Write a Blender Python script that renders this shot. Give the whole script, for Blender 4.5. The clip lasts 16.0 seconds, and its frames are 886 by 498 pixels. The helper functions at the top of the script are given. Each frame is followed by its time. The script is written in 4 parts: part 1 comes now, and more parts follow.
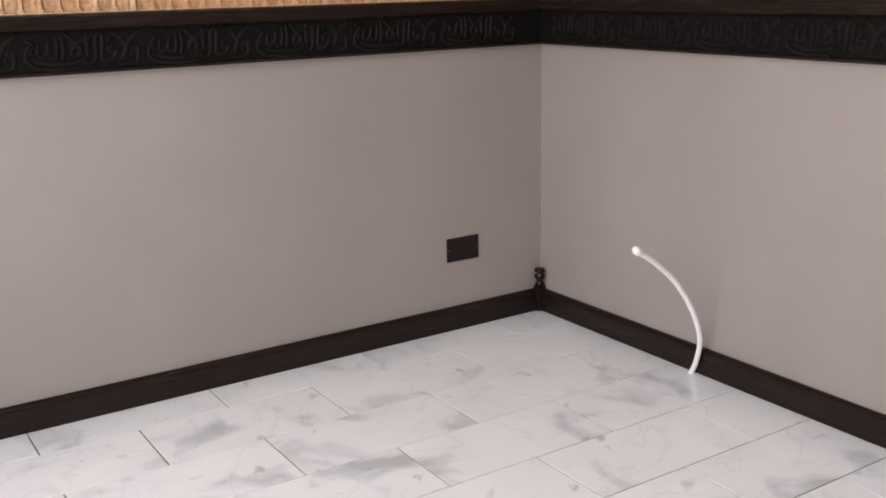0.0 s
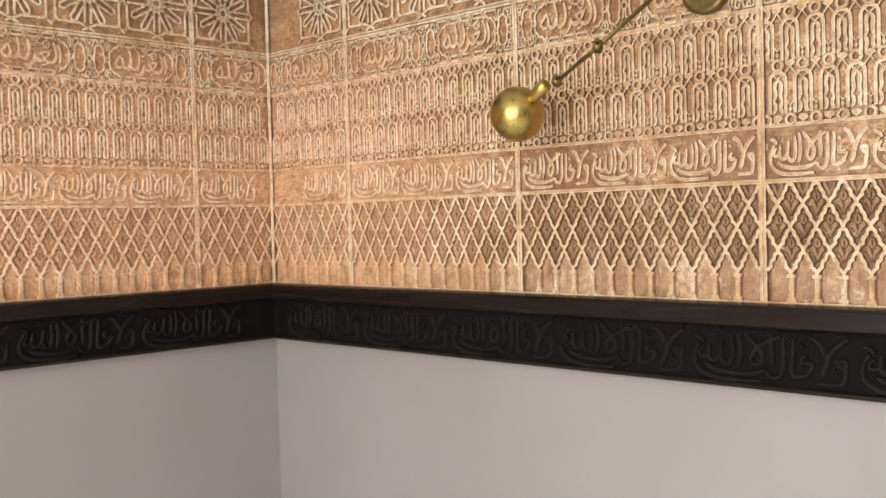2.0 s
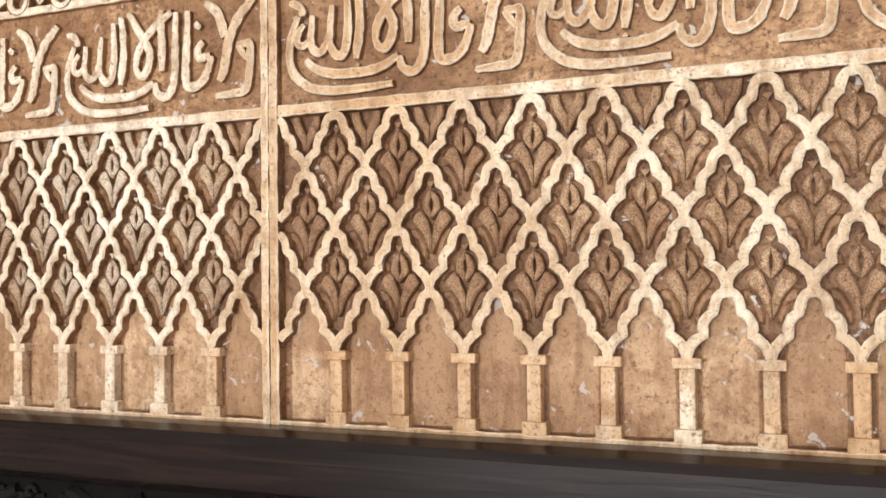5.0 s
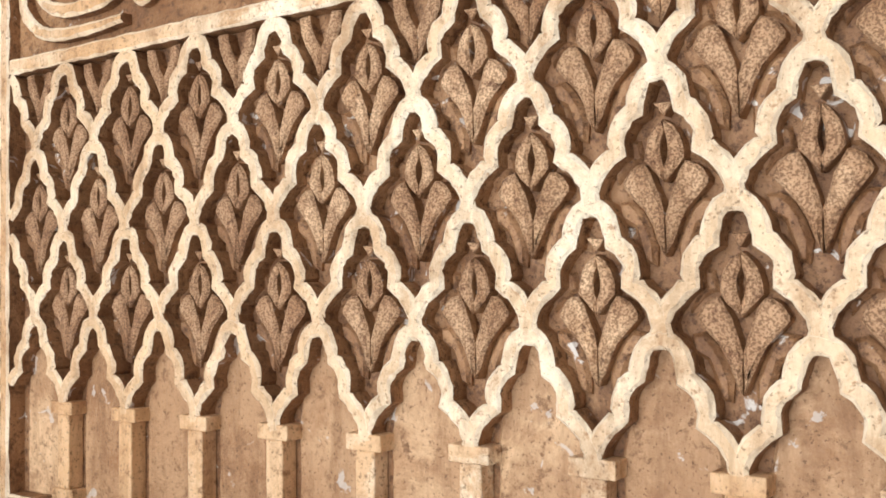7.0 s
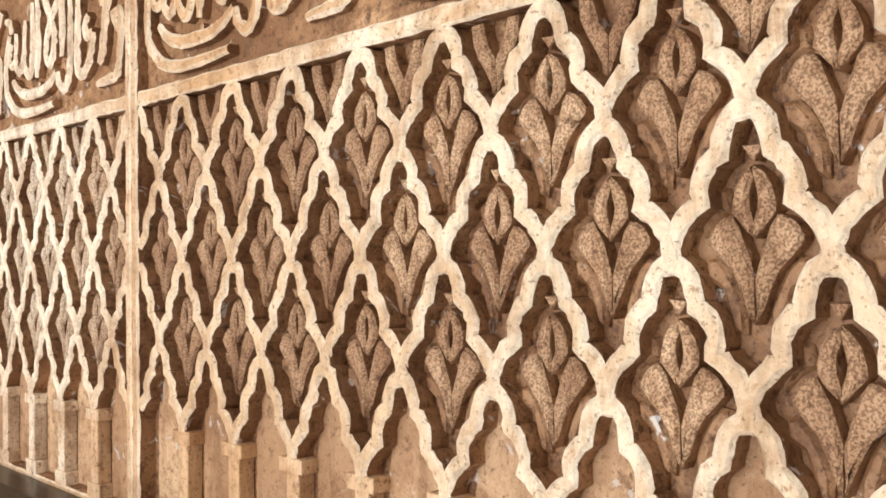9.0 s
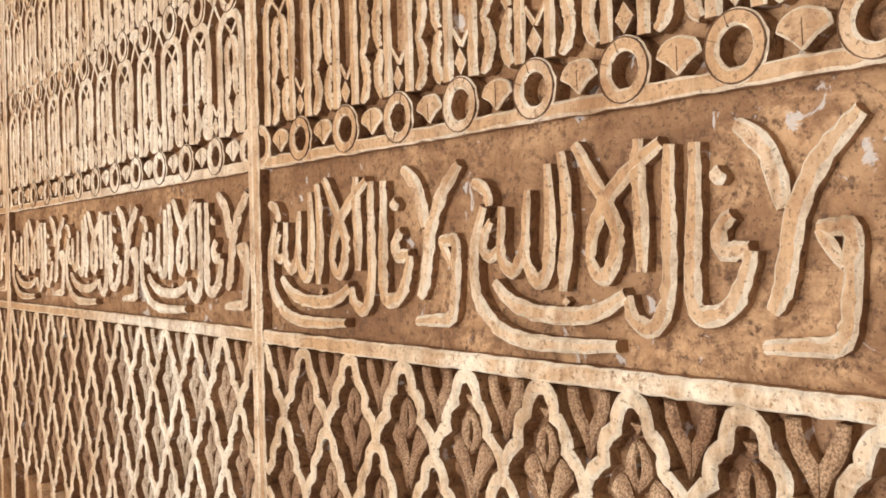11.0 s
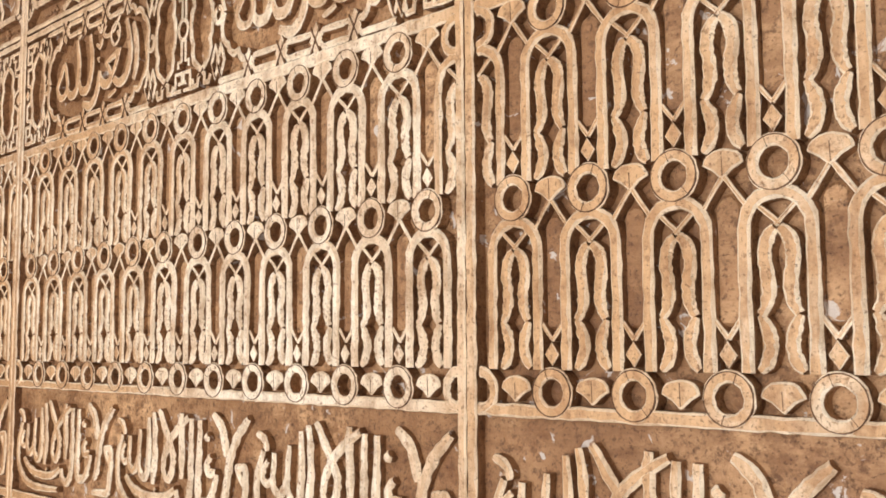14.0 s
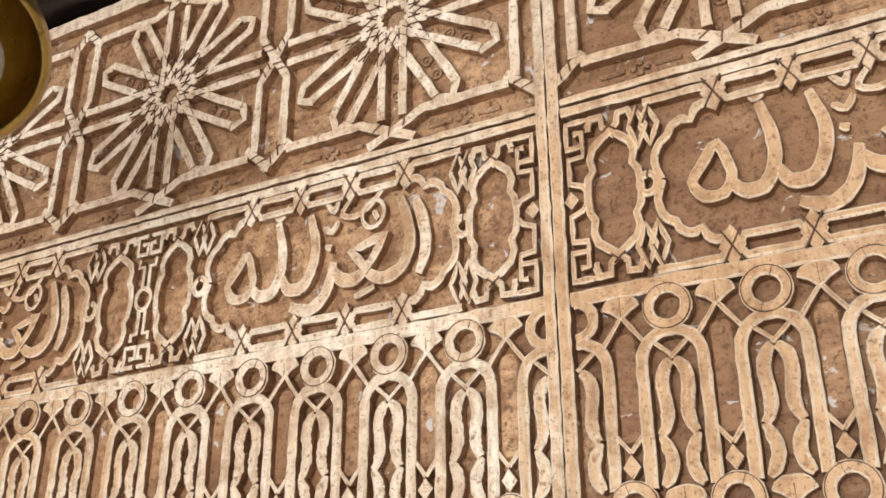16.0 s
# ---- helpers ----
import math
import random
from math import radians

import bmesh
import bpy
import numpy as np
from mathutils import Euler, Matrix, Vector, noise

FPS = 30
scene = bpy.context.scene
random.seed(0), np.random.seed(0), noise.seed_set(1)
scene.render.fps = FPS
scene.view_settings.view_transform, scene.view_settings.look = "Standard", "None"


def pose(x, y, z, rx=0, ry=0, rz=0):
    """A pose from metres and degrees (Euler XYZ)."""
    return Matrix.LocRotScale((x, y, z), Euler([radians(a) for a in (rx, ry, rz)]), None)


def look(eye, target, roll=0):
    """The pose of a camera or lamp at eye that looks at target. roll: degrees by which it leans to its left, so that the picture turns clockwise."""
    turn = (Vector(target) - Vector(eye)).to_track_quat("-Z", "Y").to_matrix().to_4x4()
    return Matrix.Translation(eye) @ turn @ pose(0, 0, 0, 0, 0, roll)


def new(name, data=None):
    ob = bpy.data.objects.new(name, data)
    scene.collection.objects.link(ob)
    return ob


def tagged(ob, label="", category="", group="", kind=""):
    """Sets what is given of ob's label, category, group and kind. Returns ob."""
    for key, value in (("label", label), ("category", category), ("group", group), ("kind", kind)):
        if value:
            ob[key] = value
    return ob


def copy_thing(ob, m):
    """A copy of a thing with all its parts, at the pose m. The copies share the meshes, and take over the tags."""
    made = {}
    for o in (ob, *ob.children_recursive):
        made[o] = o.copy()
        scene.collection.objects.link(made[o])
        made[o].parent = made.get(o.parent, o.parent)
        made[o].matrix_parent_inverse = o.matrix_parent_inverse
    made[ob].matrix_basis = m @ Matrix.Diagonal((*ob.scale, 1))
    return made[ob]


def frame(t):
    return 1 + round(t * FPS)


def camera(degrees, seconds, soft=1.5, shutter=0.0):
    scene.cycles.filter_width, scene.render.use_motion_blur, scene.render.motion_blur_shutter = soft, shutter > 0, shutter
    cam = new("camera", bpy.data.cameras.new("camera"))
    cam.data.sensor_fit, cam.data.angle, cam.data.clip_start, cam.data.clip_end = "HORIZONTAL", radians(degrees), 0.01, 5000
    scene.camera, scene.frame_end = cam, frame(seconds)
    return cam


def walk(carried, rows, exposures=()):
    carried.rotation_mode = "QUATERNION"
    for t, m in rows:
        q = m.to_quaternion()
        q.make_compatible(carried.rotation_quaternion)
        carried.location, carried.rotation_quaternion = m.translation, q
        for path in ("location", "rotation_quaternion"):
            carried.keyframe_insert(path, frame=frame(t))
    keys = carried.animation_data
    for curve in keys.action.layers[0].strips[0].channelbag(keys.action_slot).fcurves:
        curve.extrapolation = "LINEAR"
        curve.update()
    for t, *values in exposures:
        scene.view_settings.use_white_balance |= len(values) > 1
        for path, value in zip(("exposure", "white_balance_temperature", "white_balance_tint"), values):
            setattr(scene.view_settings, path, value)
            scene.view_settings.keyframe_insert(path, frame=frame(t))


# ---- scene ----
cam = camera(47.3, 16.0, soft=1.7)
PATH = [
    (0, (0.757, -2.326, 1.226), (-0.865, -1.274, 0.713), -1.26),
    (0.5, (0.606, -2.225, 1.258), (-1.001, -1.129, 0.794), -1.06),
    (1, (0.476, -2.056, 1.299), (-1.138, -0.923, 0.968), -1.35),
    (1.5, (0.377, -1.918, 1.323), (-1.180, -0.673, 1.162), -1.39),
    (2, (0.309, -1.781, 1.330), (-1.094, -0.357, 1.276), -1.41),
    (2.5, (0.2577, -1.5918, 1.3207), (-0.9466, 0.0040, 1.3084), -1.24),
    (3, (0.2465, -1.3856, 1.3221), (-0.7911, 0.3210, 1.3096), -1.34),
    (3.5, (0.2627, -1.1787, 1.3034), (-0.6638, 0.5910, 1.3094), -1.19),
    (4, (0.2975, -0.9719, 1.2933), (-0.5552, 0.8350, 1.3059), -1.17),
    (4.5, (0.3575, -0.7830, 1.2720), (-0.4564, 1.0390, 1.3177), -0.81),
    (5, (0.4202, -0.6217, 1.2665), (-0.3991, 1.1950, 1.3247), -0.65),
    (5.2, (0.4483, -0.5572, 1.2719), (-0.4127, 1.2370, 1.3120), -0.92),
    (7.3, (0.5074, -0.2893, 1.2784), (-0.6943, 1.2950, 1.3349), -0.39),
    (7.5, (0.5086, -0.2818, 1.2796), (-0.7264, 1.2750, 1.3346), -0.39),
    (8, (0.5139, -0.2654, 1.2809), (-0.8068, 1.2190, 1.3330), -0.35),
    (8.2, (0.5151, -0.2613, 1.2820), (-0.8323, 1.2000, 1.3302), -0.34),
    (10.3, (0.5437, -0.2312, 1.3718), (-1.0614, 0.9480, 1.3885), -0.45),
    (10.5, (0.5470, -0.2432, 1.3859), (-1.0525, 0.9400, 1.4177), -0.23),
    (11, (0.5561, -0.2698, 1.4400), (-1.0483, 0.9140, 1.4402), -1.31),
    (11.5, (0.552, -0.302, 1.494), (-1.062, 0.878, 1.445), -2.80),
    (12, (0.538, -0.335, 1.525), (-1.064, 0.861, 1.452), -2.31),
    (12.5, (0.510, -0.354, 1.532), (-1.072, 0.866, 1.434), -1.56),
    (13, (0.477, -0.376, 1.531), (-1.059, 0.902, 1.443), -1.03),
    (13.5, (0.433, -0.398, 1.536), (-1.040, 0.956, 1.527), -1.10),
    (14, (0.380, -0.397, 1.527), (-1.027, 1.011, 1.716), -0.34),
    (14.5, (0.328, -0.400, 1.523), (-0.970, 1.076, 1.891), 0.12),
    (15, (0.289, -0.400, 1.534), (-0.907, 1.127, 2.022), -0.17),
    (15.5, (0.246, -0.426, 1.536), (-0.803, 1.154, 2.172), 0.02),
    (16, (0.184, -0.468, 1.520), (-0.680, 1.140, 2.338), -0.08),
]

EXPOSURES = [(0.0, 0.05, 6500, 15), (0.5, 0.16, 6950, 21), (1.0, 0.36, 6550, 10), (1.5, 0.46, 6500, 7), (2.0, 0.42, 6500, 8), (2.5, 0.26, 6550, 10), (3.0, 0.24, 6550, 11), (3.5, 0.3, 6500, 10), (5.0, 0.3, 6450, 11), (7.5, 0.46, 6380, 9), (8.2, 0.46, 6430, 10), (10.5, 0.16, 6880, 14), (13.0, 0.18, 6880, 14), (15.0, 0.18, 6550, 13), (16.0, 0.18, 6350, 11)]
walk(cam, [(t, look(e, g, r)) for t, e, g, r in PATH], EXPOSURES)

# ---- light ----
world = bpy.data.worlds.new("sky")
scene.world = world
world.use_nodes = True
wn = world.node_tree.nodes
sky = wn.new("ShaderNodeTexSky")
sky.sky_type = 'NISHITA'
sky.sun_disc = False
sky.sun_elevation, sky.sun_rotation = radians(40), radians(150)
world.node_tree.links.new(sky.outputs[0], wn["Background"].inputs[0])
wn["Background"].inputs[1].default_value = 0.1

XL, XR, YS, ZC = -2.15, 2.3, -3.2, 2.62      # left wall, right wall, window wall, ceiling
WX0, WX1, WZ0, WZ1 = -1.4, 1.4, 0.35, 2.45    # window opening in the south wall


def area_lamp(name, place, target, w, h, power, colour):
    data = bpy.data.lights.new(name, 'AREA')
    data.shape, data.size, data.size_y = 'RECTANGLE', w, h
    data.energy, data.color = power, colour
    ob = new(name, data)
    ob.matrix_world = look(place, target)
    return ob


area_lamp("window_daylight", ((WX0 + WX1) / 2, YS - 0.03, (WZ0 + WZ1) / 2), ((WX0 + WX1) / 2, 0, 0.75),
          WX1 - WX0, WZ1 - WZ0, 82, (1.0, 0.978, 0.962))


# ---- materials ----
def material(name, rough=0.6, metal=0.0):
    m = bpy.data.materials.new(name)
    m.use_nodes = True
    b = m.node_tree.nodes["Principled BSDF"]
    b.inputs["Roughness"].default_value = rough
    b.inputs["Metallic"].default_value = metal
    return m, m.node_tree, b


def noise_node(nt, scale, detail=4.0, coord="Object", rough=0.55, stretch=None, dist=0.0):
    tc = nt.nodes.new("ShaderNodeTexCoord")
    n = nt.nodes.new("ShaderNodeTexNoise")
    n.inputs["Scale"].default_value = scale
    n.inputs["Detail"].default_value = detail
    n.inputs["Roughness"].default_value = rough
    n.inputs["Distortion"].default_value = dist
    src = tc.outputs["Object"]
    if coord == "World":
        g = nt.nodes.new("ShaderNodeNewGeometry")
        src = g.outputs["Position"]
    if stretch:
        mp = nt.nodes.new("ShaderNodeMapping")
        mp.inputs["Scale"].default_value = stretch
        nt.links.new(src, mp.inputs["Vector"])
        src = mp.outputs["Vector"]
    nt.links.new(src, n.inputs["Vector"])
    return n.outputs["Fac"]


def ramp(nt, fac, stops):
    r = nt.nodes.new("ShaderNodeValToRGB")
    el = r.color_ramp.elements
    while len(el) < len(stops):
        el.new(0.5)
    for e, (p, c) in zip(el, stops):
        e.position, e.color = p, (*c, 1)
    nt.links.new(fac, r.inputs[0])
    return r.outputs[0]


def mix(nt, fac, a, b, blend='MIX'):
    m = nt.nodes.new("ShaderNodeMix")
    m.data_type, m.blend_type = 'RGBA', blend
    if isinstance(fac, float):
        m.inputs[0].default_value = fac
    else:
        nt.links.new(fac, m.inputs[0])
    for s, v in ((m.inputs[6], a), (m.inputs[7], b)):
        if isinstance(v, tuple):
            s.default_value = (*v, 1)
        else:
            nt.links.new(v, s)
    return m.outputs[2]


def bump(nt, b, height, strength, dist):
    n = nt.nodes.new("ShaderNodeBump")
    n.inputs["Strength"].default_value = strength
    n.inputs["Distance"].default_value = dist
    nt.links.new(height, n.inputs["Height"])
    nt.links.new(n.outputs[0], b.inputs["Normal"])


def plaster(name, light, mid, dark, rough, chips=0.0, wear=0.5, pits=0.40, vary=0.0, smear=0.8, grit=560.0, tone_light=(), brush=(1.0, 1.0, 0.22)):
    """Antiqued plaster: a cream coat rubbed back over a brown glaze, pitted and smudged."""
    m, nt, b = material(name, rough)
    big = noise_node(nt, 4.2, 3, "World", 0.6)
    patch = noise_node(nt, 42.0, 8, "World", 0.75, None, 0.5)
    small = noise_node(nt, 190.0, 8, "World", 0.75)
    streak = noise_node(nt, 80.0, 6, "World", 0.7, brush, 0.5)
    base = ramp(nt, big, [(0.43, mid), (0.57, light)])
    base = mix(nt, ramp(nt, patch, [(0.43, (smear,) * 3), (0.55, (0, 0, 0))]), base, mid)
    if vary:
        oi = nt.nodes.new("ShaderNodeObjectInfo")
        base = mix(nt, ramp(nt, oi.outputs["Random"], [(0.35, (0, 0, 0)), (1.0, (vary,) * 3)]), base, mid)
    # Ragged soft patches: coat tones, and light and shade put into the colour.
    for (x, z, w, h), colour, strength in tone_light:
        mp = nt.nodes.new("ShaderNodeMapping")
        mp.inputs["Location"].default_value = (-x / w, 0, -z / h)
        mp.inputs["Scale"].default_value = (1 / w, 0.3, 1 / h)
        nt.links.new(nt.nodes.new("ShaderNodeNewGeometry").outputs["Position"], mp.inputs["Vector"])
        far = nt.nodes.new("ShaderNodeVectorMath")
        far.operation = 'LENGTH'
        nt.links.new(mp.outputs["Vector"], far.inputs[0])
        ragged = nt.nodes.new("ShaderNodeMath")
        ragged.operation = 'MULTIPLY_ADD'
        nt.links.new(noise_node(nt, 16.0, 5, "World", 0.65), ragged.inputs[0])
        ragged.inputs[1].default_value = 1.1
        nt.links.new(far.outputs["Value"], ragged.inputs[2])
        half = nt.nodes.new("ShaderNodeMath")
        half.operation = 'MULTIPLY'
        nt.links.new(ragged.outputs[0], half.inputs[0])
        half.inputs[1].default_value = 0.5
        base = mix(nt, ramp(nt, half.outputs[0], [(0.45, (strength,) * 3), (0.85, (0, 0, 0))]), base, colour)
    base = mix(nt, 0.7, base, ramp(nt, streak, [(0.38, (0.62, 0.54, 0.46)), (0.54, (1, 1, 1))]), 'MULTIPLY')
    blotch = noise_node(nt, 26.0, 9, "World", 0.78, None, 0.3)
    base = mix(nt, 0.75, base, ramp(nt, blotch, [(0.37, (0.60, 0.47, 0.36)), (0.52, (1, 1, 1))]), 'MULTIPLY')
    col = mix(nt, ramp(nt, small, [(wear - 0.10, (0, 0, 0)), (wear, (1, 1, 1))]), dark, base)
    fleck = noise_node(nt, grit, 3, "World", 0.6)
    col = mix(nt, 0.85, col, ramp(nt, fleck, [(pits - 0.06, (0.42, 0.35, 0.29)), (pits, (1, 1, 1))]), 'MULTIPLY')
    if chips:
        spot = noise_node(nt, 70.0, 5, "World", 0.6, None, 0.9)
        col = mix(nt, ramp(nt, spot, [(0.640, (0, 0, 0)), (0.665, (chips,) * 3)]), col, (0.66, 0.62, 0.57))
    nt.links.new(col, b.inputs["Base Color"])
    gl = ramp(nt, small, [(0.35, (rough + 0.15,) * 3), (0.62, (rough - 0.1,) * 3)])
    nt.links.new(gl, b.inputs["Roughness"])
    h = mix(nt, 0.5, noise_node(nt, 210.0, 6, "World", 0.75), fleck)
    bump(nt, b, h, 0.75, 0.0022)
    return m


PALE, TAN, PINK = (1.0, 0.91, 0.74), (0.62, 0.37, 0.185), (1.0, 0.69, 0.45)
CORNER = (-2.05, 1.42, 0.85, 0.52)        # redder tone by the corner, with extra light on the panels put into the colour
STARS = (-0.9, 1.965, 2.2, 0.16)          # the pale star band, its colour also lifted to make up for weak light
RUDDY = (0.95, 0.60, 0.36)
GLARE = (-0.155, 1.33, 0.12, 0.17)        # painted glare, almost white; the taller PALE patch at -0.17 is more of it
# The wide TAN patch at -0.80 browns the coat and paints in shade there.
FACE_TONE_LIGHT = [((-0.17, 1.47, 0.17, 0.30), PALE, 0.9), (GLARE, PALE, 0.9), ((-0.90, 1.36, 0.26, 0.16), (0.70, 0.42, 0.22), 0.8), ((0.34, 1.57, 0.26, 0.17), TAN, 0.6), ((-0.80, 1.57, 0.42, 0.40), TAN, 0.9), (CORNER, RUDDY, 0.95), (STARS, PALE, 0.7)]   # tones of the cream coat, with light and shade painted in
# Grounds get the corner's redder tone, and brightness painted in for light.
GROUND_TONE_LIGHT = [(CORNER, (0.88, 0.53, 0.30), 0.95), (STARS, (0.60, 0.38, 0.21), 0.4)]
M_FACE = plaster("cream_plaster_face", (1.0, 0.87, 0.66), (0.70, 0.445, 0.235), (0.34, 0.18, 0.085), 0.42, 0.0, 0.46, 0.40, 0.85, 0.85, tone_light=FACE_TONE_LIGHT)
M_LATTICE = plaster("pale_plaster_lattice", (0.95, 0.80, 0.59), (0.76, 0.54, 0.325), (0.40, 0.22, 0.108), 0.42, 0.0, 0.44, 0.39, 0.0, 0.7, tone_light=FACE_TONE_LIGHT)
M_EDGE = plaster("worn_cream_edge", (1.0, 0.91, 0.73), (0.92, 0.74, 0.52), (0.46, 0.27, 0.14), 0.45, 0.0, 0.41, 0.38, 0.3, 0.5)
M_SIDE = plaster("brown_glazed_plaster", (0.49, 0.28, 0.135), (0.30, 0.150, 0.066), (0.14, 0.066, 0.029), 0.6, 0.7, 0.48, tone_light=GROUND_TONE_LIGHT)
M_BACK = plaster("stained_plaster_ground", (0.66, 0.41, 0.215), (0.33, 0.170, 0.074), (0.16, 0.076, 0.033), 0.5, 0.8, 0.475, 0.41, 0.0, 0.95, 480.0, GROUND_TONE_LIGHT, (0.20, 1.0, 1.3))
M_DEEP = plaster("dark_glazed_recess", (0.46, 0.265, 0.135), (0.26, 0.132, 0.060), (0.13, 0.060, 0.027), 0.45, 1.0, 0.48, 0.42, 0.0, 0.95, tone_light=GROUND_TONE_LIGHT)
M_SCORE = plaster("dark_scored_plaster", (0.24, 0.125, 0.060), (0.15, 0.072, 0.033), (0.08, 0.036, 0.017), 0.75, 0.0, 0.48)
M_NICHE = plaster("pale_plaster_niche", (0.74, 0.51, 0.305), (0.45, 0.265, 0.138), (0.24, 0.125, 0.060), 0.5, 0.6, 0.46, 0.40, 0.7, tone_light=GROUND_TONE_LIGHT)
M_LEAF = plaster("stippled_plaster_leaf", (0.76, 0.53, 0.33), (0.47, 0.28, 0.155), (0.19, 0.09, 0.045), 0.65, 0.0, 0.45, 0.52, 0.6, 0.8, 1150.0, GROUND_TONE_LIGHT + [(GLARE, (0.95, 0.84, 0.66), 0.85)])


def wall_paint():
    m, nt, b = material("beige_wall_paint", 0.55)
    big = noise_node(nt, 1.6, 3, "World")
    col = ramp(nt, big, [(0.3, (0.318, 0.277, 0.253)), (0.7, (0.358, 0.316, 0.293))])
    nt.links.new(col, b.inputs["Base Color"])
    bump(nt, b, noise_node(nt, 160.0, 4, "World"), 0.08, 0.001)
    return m


def dark_wood(name, stretch):
    m, nt, b = material(name, 0.27)
    b.inputs["Specular IOR Level"].default_value = 0.22
    grain = noise_node(nt, 14.0, 6, "World", 0.6, stretch, 1.2)
    big = noise_node(nt, 4.0, 3, "World")
    col = ramp(nt, grain, [(0.3, (0.007, 0.005, 0.004)), (0.52, (0.015, 0.009, 0.007)), (0.75, (0.040, 0.023, 0.015))])
    col = mix(nt, ramp(nt, big, [(0.35, (0.5, 0.5, 0.5)), (0.7, (1, 1, 1))]), (0.014, 0.010, 0.009), col)
    nt.links.new(col, b.inputs["Base Color"])
    bump(nt, b, grain, 0.2, 0.0015)
    return m


def marble():
    m, nt, b = material("white_marble", 0.16)
    oi = nt.nodes.new("ShaderNodeObjectInfo")
    tc = nt.nodes.new("ShaderNodeTexCoord")
    off = nt.nodes.new("ShaderNodeVectorMath")
    off.operation = 'MULTIPLY_ADD'
    comb = nt.nodes.new("ShaderNodeCombineXYZ")
    for i in range(3):
        nt.links.new(oi.outputs["Random"], comb.inputs[i])
    nt.links.new(comb.outputs[0], off.inputs[0])
    off.inputs[1].default_value = (37, 71, 53)
    nt.links.new(tc.outputs["Object"], off.inputs[2])

    def n(scale, detail, dist):
        t = nt.nodes.new("ShaderNodeTexNoise")
        t.inputs["Scale"].default_value, t.inputs["Detail"].default_value = scale, detail
        t.inputs["Distortion"].default_value = dist
        nt.links.new(off.outputs[0], t.inputs["Vector"])
        return t.outputs["Fac"]
    cloud = ramp(nt, n(3.4, 4, 0.5), [(0.30, (0.56, 0.585, 0.61)), (0.43, (0.89, 0.915, 0.94)), (0.7, (0.955, 0.965, 0.975))])
    vein = ramp(nt, n(2.6, 6, 1.2), [(0.485, (1, 1, 1)), (0.50, (0.66, 0.66, 0.66)), (0.515, (1, 1, 1))])
    spot = ramp(nt, n(8.0, 3, 0.5), [(0.25, (0.5, 0.5, 0.5)), (0.34, (1, 1, 1))])
    col = mix(nt, 0.22, cloud, vein, 'MULTIPLY')
    col = mix(nt, 0.7, col, spot, 'MULTIPLY')
    nt.links.new(col, b.inputs["Base Color"])
    return m


def plain(name, colour, rough, metal=0.0, vary=0.12, scale=40.0):
    m, nt, b = material(name, rough, metal)
    f = noise_node(nt, scale, 4)
    lo = tuple(c * (1 - vary) for c in colour)
    hi = tuple(min(1, c * (1 + vary)) for c in colour)
    nt.links.new(ramp(nt, f, [(0.3, lo), (0.7, hi)]), b.inputs["Base Color"])
    rr = ramp(nt, f, [(0.3, (rough * 0.85,) * 3), (0.7, (min(1, rough * 1.2),) * 3)])
    nt.links.new(rr, b.inputs["Roughness"])
    return m


M_PAINT = wall_paint()
M_WOOD_X = dark_wood("dark_stained_wood", (0.35, 3, 6))
M_WOOD_Y = dark_wood("dark_stained_wood_cross", (3, 0.35, 6))
M_CARVE = plain("black_brown_carved_wood", (0.0100, 0.0082, 0.0078), 0.52, 0, 0.4, 30)
M_CARVE.node_tree.nodes["Principled BSDF"].inputs["Specular IOR Level"].default_value = 0.10
M_FRIEZE = plain("dark_frieze_ground", (0.0075, 0.0065, 0.0065), 0.75, 0, 0.35, 45)
M_FRIEZE.node_tree.nodes["Principled BSDF"].inputs["Specular IOR Level"].default_value = 0.06
M_MARBLE = marble()
M_GROUT = plain("grey_grout", (0.17, 0.158, 0.147), 0.8, 0, 0.15, 60)
M_BRASS = plain("aged_brass", (0.50, 0.36, 0.11), 0.30, 1.0, 0.18, 55)
M_BRASS_DARK = plain("tarnished_brass", (0.22, 0.16, 0.06), 0.38, 1.0, 0.25, 60)
M_PLATE = plain("dark_bronze_plate", (0.018, 0.010, 0.011), 0.35, 0.3, 0.2, 30)
M_CONDUIT = plain("white_plastic", (0.95, 0.95, 0.95), 0.35, 0, 0.03, 30)
M_BULB = plain("frosted_bulb", (0.42, 0.42, 0.40), 0.3, 0, 0.03, 30)
M_CEIL = plain("white_ceiling_paint", (0.84, 0.83, 0.81), 0.8, 0, 0.04, 3)
M_FRAME = plain("white_window_paint", (0.7, 0.7, 0.69), 0.5, 0, 0.05, 8)


# ---- mesh helpers ----
def finish(bm, name, mats):
    bmesh.ops.recalc_face_normals(bm, faces=bm.faces)
    me = bpy.data.meshes.new(name)
    bm.to_mesh(me)
    bm.free()
    for m in mats:
        me.materials.append(m)
    return me


def child(name, me, parent, u=0.0, w=0.0, v=0.0, label=""):
    ob = new(name, me)
    ob.parent = parent
    ob.location = (u, w, v)
    return tagged(ob, label)


def part(name, bm, mats, parent, label=""):
    return child(name, finish(bm, name, mats), parent, label=label)


def thing(name, label, category, kind="", group="", m=None):
    ob = tagged(new(name), label, category, group, kind)
    if m is not None:
        ob.matrix_world = m
    return ob


